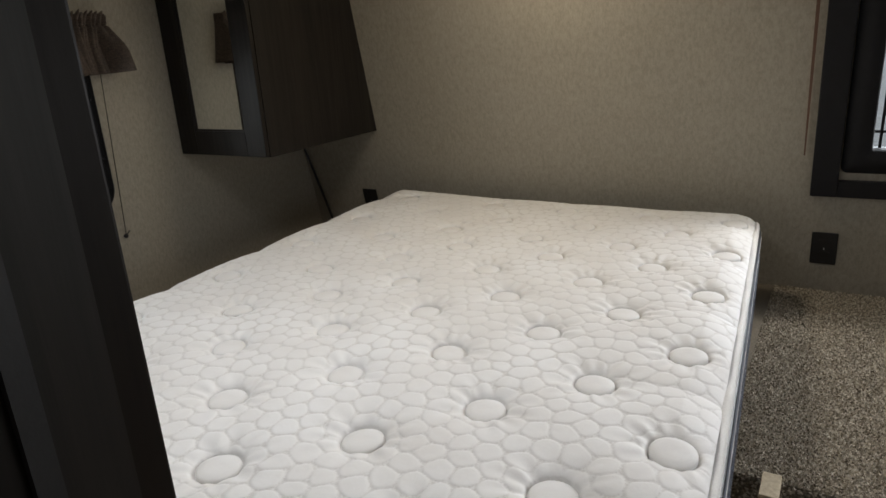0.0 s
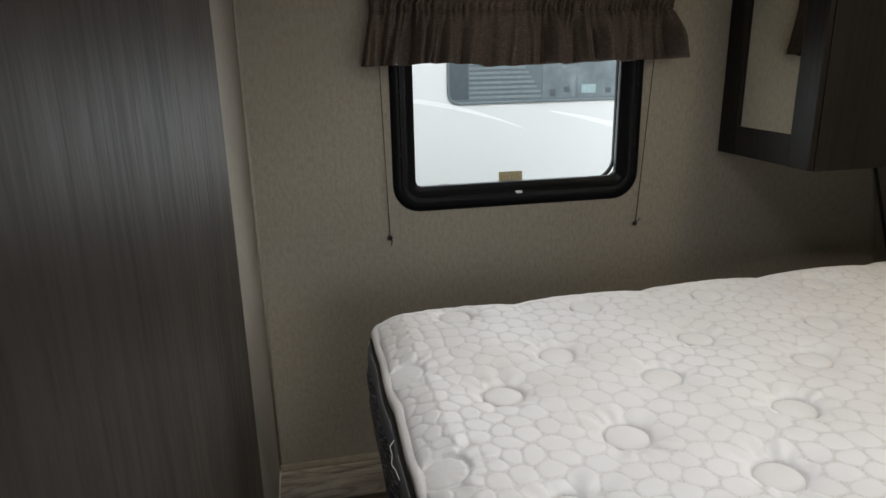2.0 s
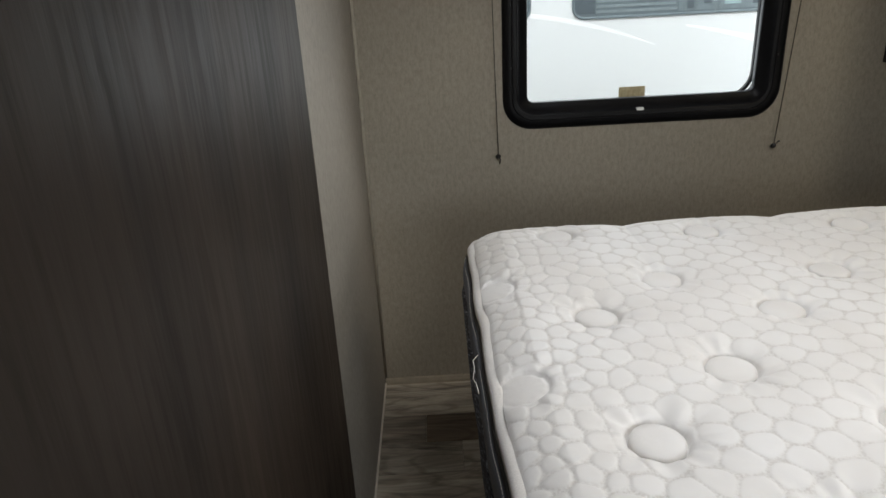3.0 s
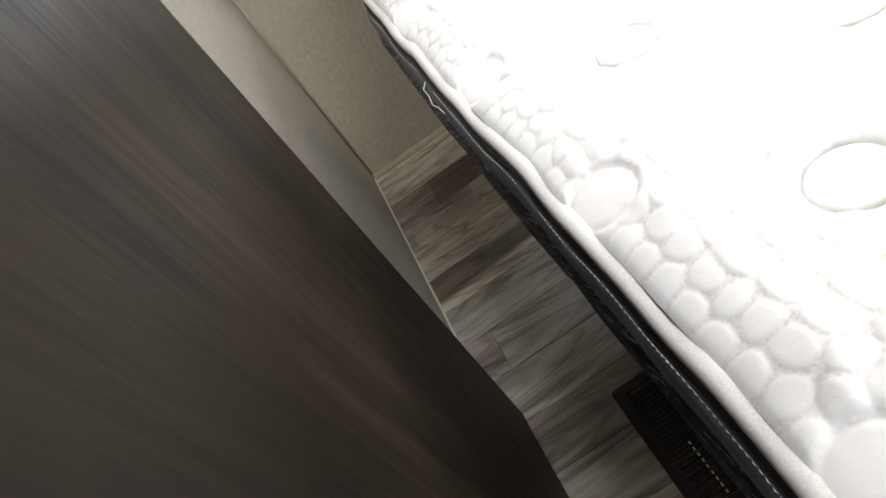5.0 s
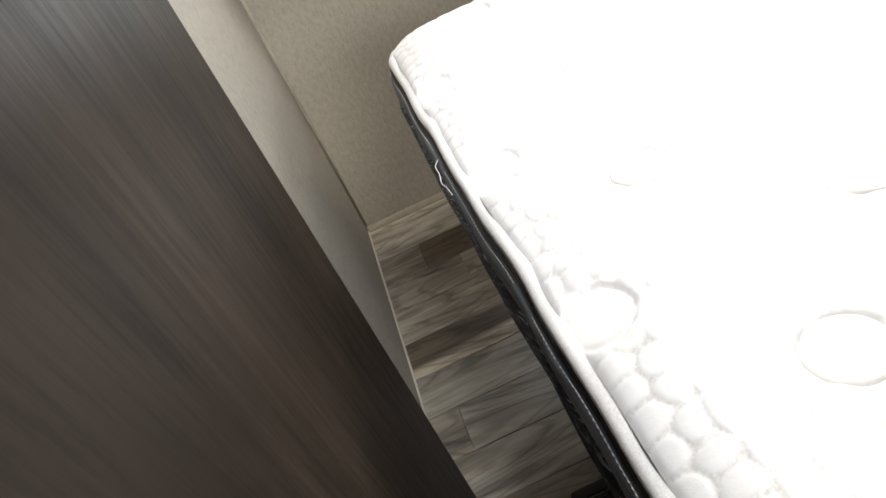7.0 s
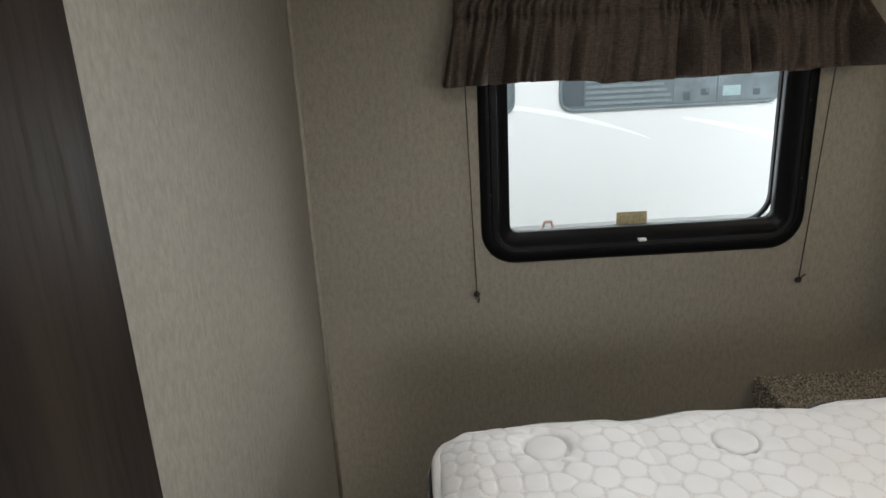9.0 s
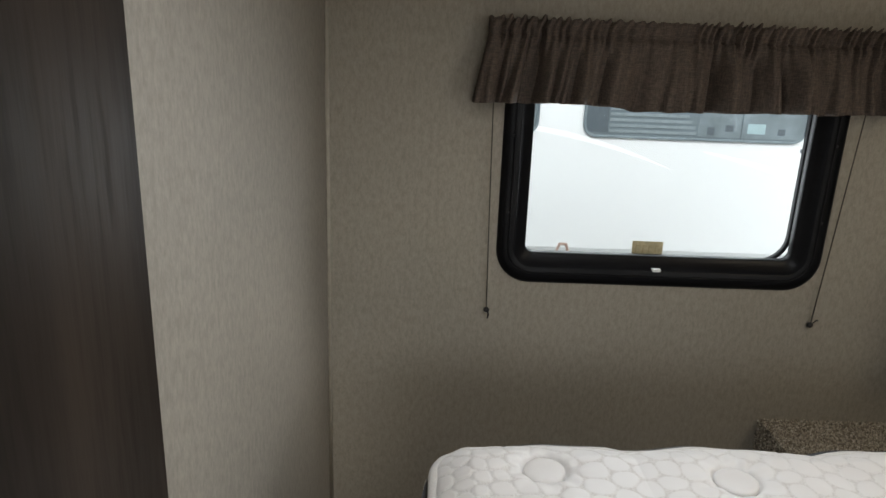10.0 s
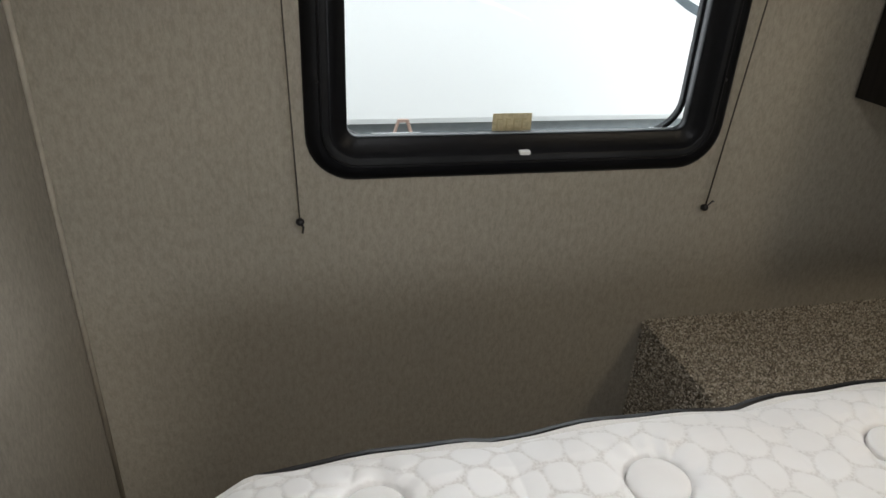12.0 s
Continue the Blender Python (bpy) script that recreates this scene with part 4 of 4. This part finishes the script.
def at_rv(bm):
    bmesh.ops.translate(bm, vec=(-TX, -2.5, 0.8), verts=bm.verts)
    return bm


part("body", at_rv(box((TX - 2.4, -1.5, 0.56), (TX, 7.0, 2.5), 0.03)), RV_WHITE, rv, "smooth white fibreglass side")
part("skirt", at_rv(box((TX - 2.36, -1.4, 0.30), (TX - 0.05, 6.9, 0.57), 0.02)), RV_SKIRT, rv, "grey lower skirt")
for y in (2.2, 3.0):
    wheel = part("wheel", at_rv(loft([[(TX - 0.15 + q, y + r * math.cos(k * math.pi / 12), -0.44 + r * math.sin(k * math.pi / 12)) for k in range(24)] for r, q in ((0.33, -0.2), (0.36, -0.17), (0.36, -0.03), (0.33, 0), (0.2, 0), (0.18, -0.03))], True, True)), BLACK_MATT, rv, "", True)
for y in (-1.2, 6.4):
    part("jack", at_rv(box((TX - 0.4, y, -0.8), (TX - 0.3, y + 0.1, 0.35))), METAL, rv)
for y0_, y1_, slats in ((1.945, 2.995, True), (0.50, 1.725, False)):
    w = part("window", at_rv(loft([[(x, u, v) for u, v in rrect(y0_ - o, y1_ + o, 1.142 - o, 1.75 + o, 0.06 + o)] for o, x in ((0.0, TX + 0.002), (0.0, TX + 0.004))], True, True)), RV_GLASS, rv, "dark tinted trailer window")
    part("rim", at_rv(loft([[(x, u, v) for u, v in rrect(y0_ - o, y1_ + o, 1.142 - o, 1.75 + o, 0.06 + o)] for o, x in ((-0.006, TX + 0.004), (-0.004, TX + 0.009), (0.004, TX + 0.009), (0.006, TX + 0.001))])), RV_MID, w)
    # Flat bars and blocks laid on the glass make up its pattern.
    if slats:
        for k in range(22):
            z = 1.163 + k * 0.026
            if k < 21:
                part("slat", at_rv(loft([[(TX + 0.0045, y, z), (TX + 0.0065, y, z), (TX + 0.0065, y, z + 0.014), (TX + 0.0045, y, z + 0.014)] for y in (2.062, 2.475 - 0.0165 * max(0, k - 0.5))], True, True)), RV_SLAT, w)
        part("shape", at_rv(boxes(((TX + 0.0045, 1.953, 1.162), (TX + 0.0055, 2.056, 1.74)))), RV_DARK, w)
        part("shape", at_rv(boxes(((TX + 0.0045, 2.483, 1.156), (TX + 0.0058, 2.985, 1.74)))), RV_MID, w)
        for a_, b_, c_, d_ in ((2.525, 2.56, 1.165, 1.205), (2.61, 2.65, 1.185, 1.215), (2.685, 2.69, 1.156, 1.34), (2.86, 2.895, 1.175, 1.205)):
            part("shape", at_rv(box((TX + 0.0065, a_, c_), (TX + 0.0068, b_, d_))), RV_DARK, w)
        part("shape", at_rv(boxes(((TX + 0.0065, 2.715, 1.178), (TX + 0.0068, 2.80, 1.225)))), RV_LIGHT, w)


def decal(points, mat=RV_STRIPE, label="bright white curved decal stripe"):
    bm = bmesh.new()
    prev = None
    for y, z, w_ in points:
        a_, b_ = bm.verts.new((TX + 0.0008, y, z - w_ / 2)), bm.verts.new((TX + 0.0008, y, z + w_ / 2))
        if prev:
            bm.faces.new((prev[0], a_, b_, prev[1]))
        prev = (a_, b_)
    ob = part("decal", at_rv(bm), mat, rv, label)
    return ob


decal([(2.985 + 0.03 * k, 1.108 - 0.0138 * k, 0.016 + 0.008 * min(k, 3)) for k in range(20)], RV_DARK, "slate decal stripe")
decal([(1.53 + 0.053 * k, 1.167 - 0.1413 * (0.053 * k - 0.203) - 0.1925 * (0.053 * k - 0.203) ** 2, 0.004 + 0.022 * math.sin(math.pi * min(1, (k + 4) / 20.5))) for k in range(17)])
decal([(2.53 + 0.06 * k, 1.085 - 0.0114 * k - 0.0004 * k * k, 0.010 + 0.0035 * k) for k in range(17)])

aframe = thing("awning_bracket", "small faded red plastic A-shaped bracket outside the window", "bracket", at=(-1.60, 1.652, 0.889))
part("foot", box((-0.004, -0.026, 0.0), (0.004, 0.030, 0.008)), PEACH, aframe)
part("crossbar", box((-0.004, -0.010, 0.045), (0.004, 0.014, 0.052)), PEACH, aframe)
part("leg", tube([(0, -0.024, 0.0), (0, -0.008, 0.050)], 0.0045, 6), PEACH, aframe)
part("leg", tube([(0, 0.028, 0.0), (0, 0.012, 0.050)], 0.0045, 6), PEACH, aframe)
part("arm", tube([(0, 0, 0.002), (0.228, 0, 0.002)], 0.006, 6), METAL, aframe)

# ---- floor planks, last ----
PW = 0.1440
floor_ob = bpy.data.objects["floor"]
meshes = {}


def plank_mesh(w, l):
    key = (round(w, 3), round(l, 3))
    if key not in meshes:
        bm = bmesh.new()
        g = 0.0007
        lo = [(g, g), (w - g, g), (w - g, l - g), (g, l - g)]
        c_ = 0.0012
        hi = [(g + c_, g + c_), (w - g - c_, g + c_), (w - g - c_, l - g - c_), (g + c_, l - g - c_)]
        A = [bm.verts.new((x, y, -0.005)) for x, y in lo]
        B = [bm.verts.new((x, y, -0.0009)) for x, y in lo]
        C = [bm.verts.new((x, y, 0)) for x, y in hi]
        for P_, Q_ in ((A, B), (B, C)):
            for k in range(4):
                bm.faces.new((P_[k], P_[(k + 1) % 4], Q_[(k + 1) % 4], Q_[k]))
        bm.faces.new(C)
        meshes[key] = mesh_of(bm, PLANK)
    return meshes[key]


prng = random.Random(21)
first = 0.047 - 8 * PW
ends = {0: 1.125, 5: 1.064, 9: 1.13}
TONES = ((0.62, 0.58, 0.54), (0.80, 0.78, 0.75), (0.95, 0.94, 0.92), (1.08, 1.05, 1.0), (1.15, 1.08, 0.97))
k = 0
x = first
while x > X0:
    x -= PW
    k -= 1
while x < X1:
    lo_x, hi_x = max(x, X0 + 0.001), min(x + PW, X1 - 0.001)
    joint = ends.get(k, prng.uniform(0.2, 1.9))
    cuts = [joint + n * 0.92 for n in range(-4, 4)]
    cuts = [-2.13] + [q for q in cuts if -2.05 < q < 2.12] + [2.18]
    tone = prng.choice(TONES)
    for y0_, y1_ in zip(cuts, cuts[1:]):
        if lo_x < 0.30 and y0_ < Y0 - 0.02:
            y0_ = Y0 - 0.02
        if hi_x - lo_x > 0.01 and y1_ - y0_ > 0.02:
            p = part("plank", plank_mesh(hi_x - lo_x, y1_ - y0_), PLANK, floor_ob)
            p.location = (lo_x, y0_, 0)
            if k == 0 and 1.0 < y0_ < 1.3:
                tone = (0.36, 0.29, 0.23)
            p.color = (*tone, 1)
            tone = prng.choice([q for q in TONES if q != tone])
    x += PW
    k += 1
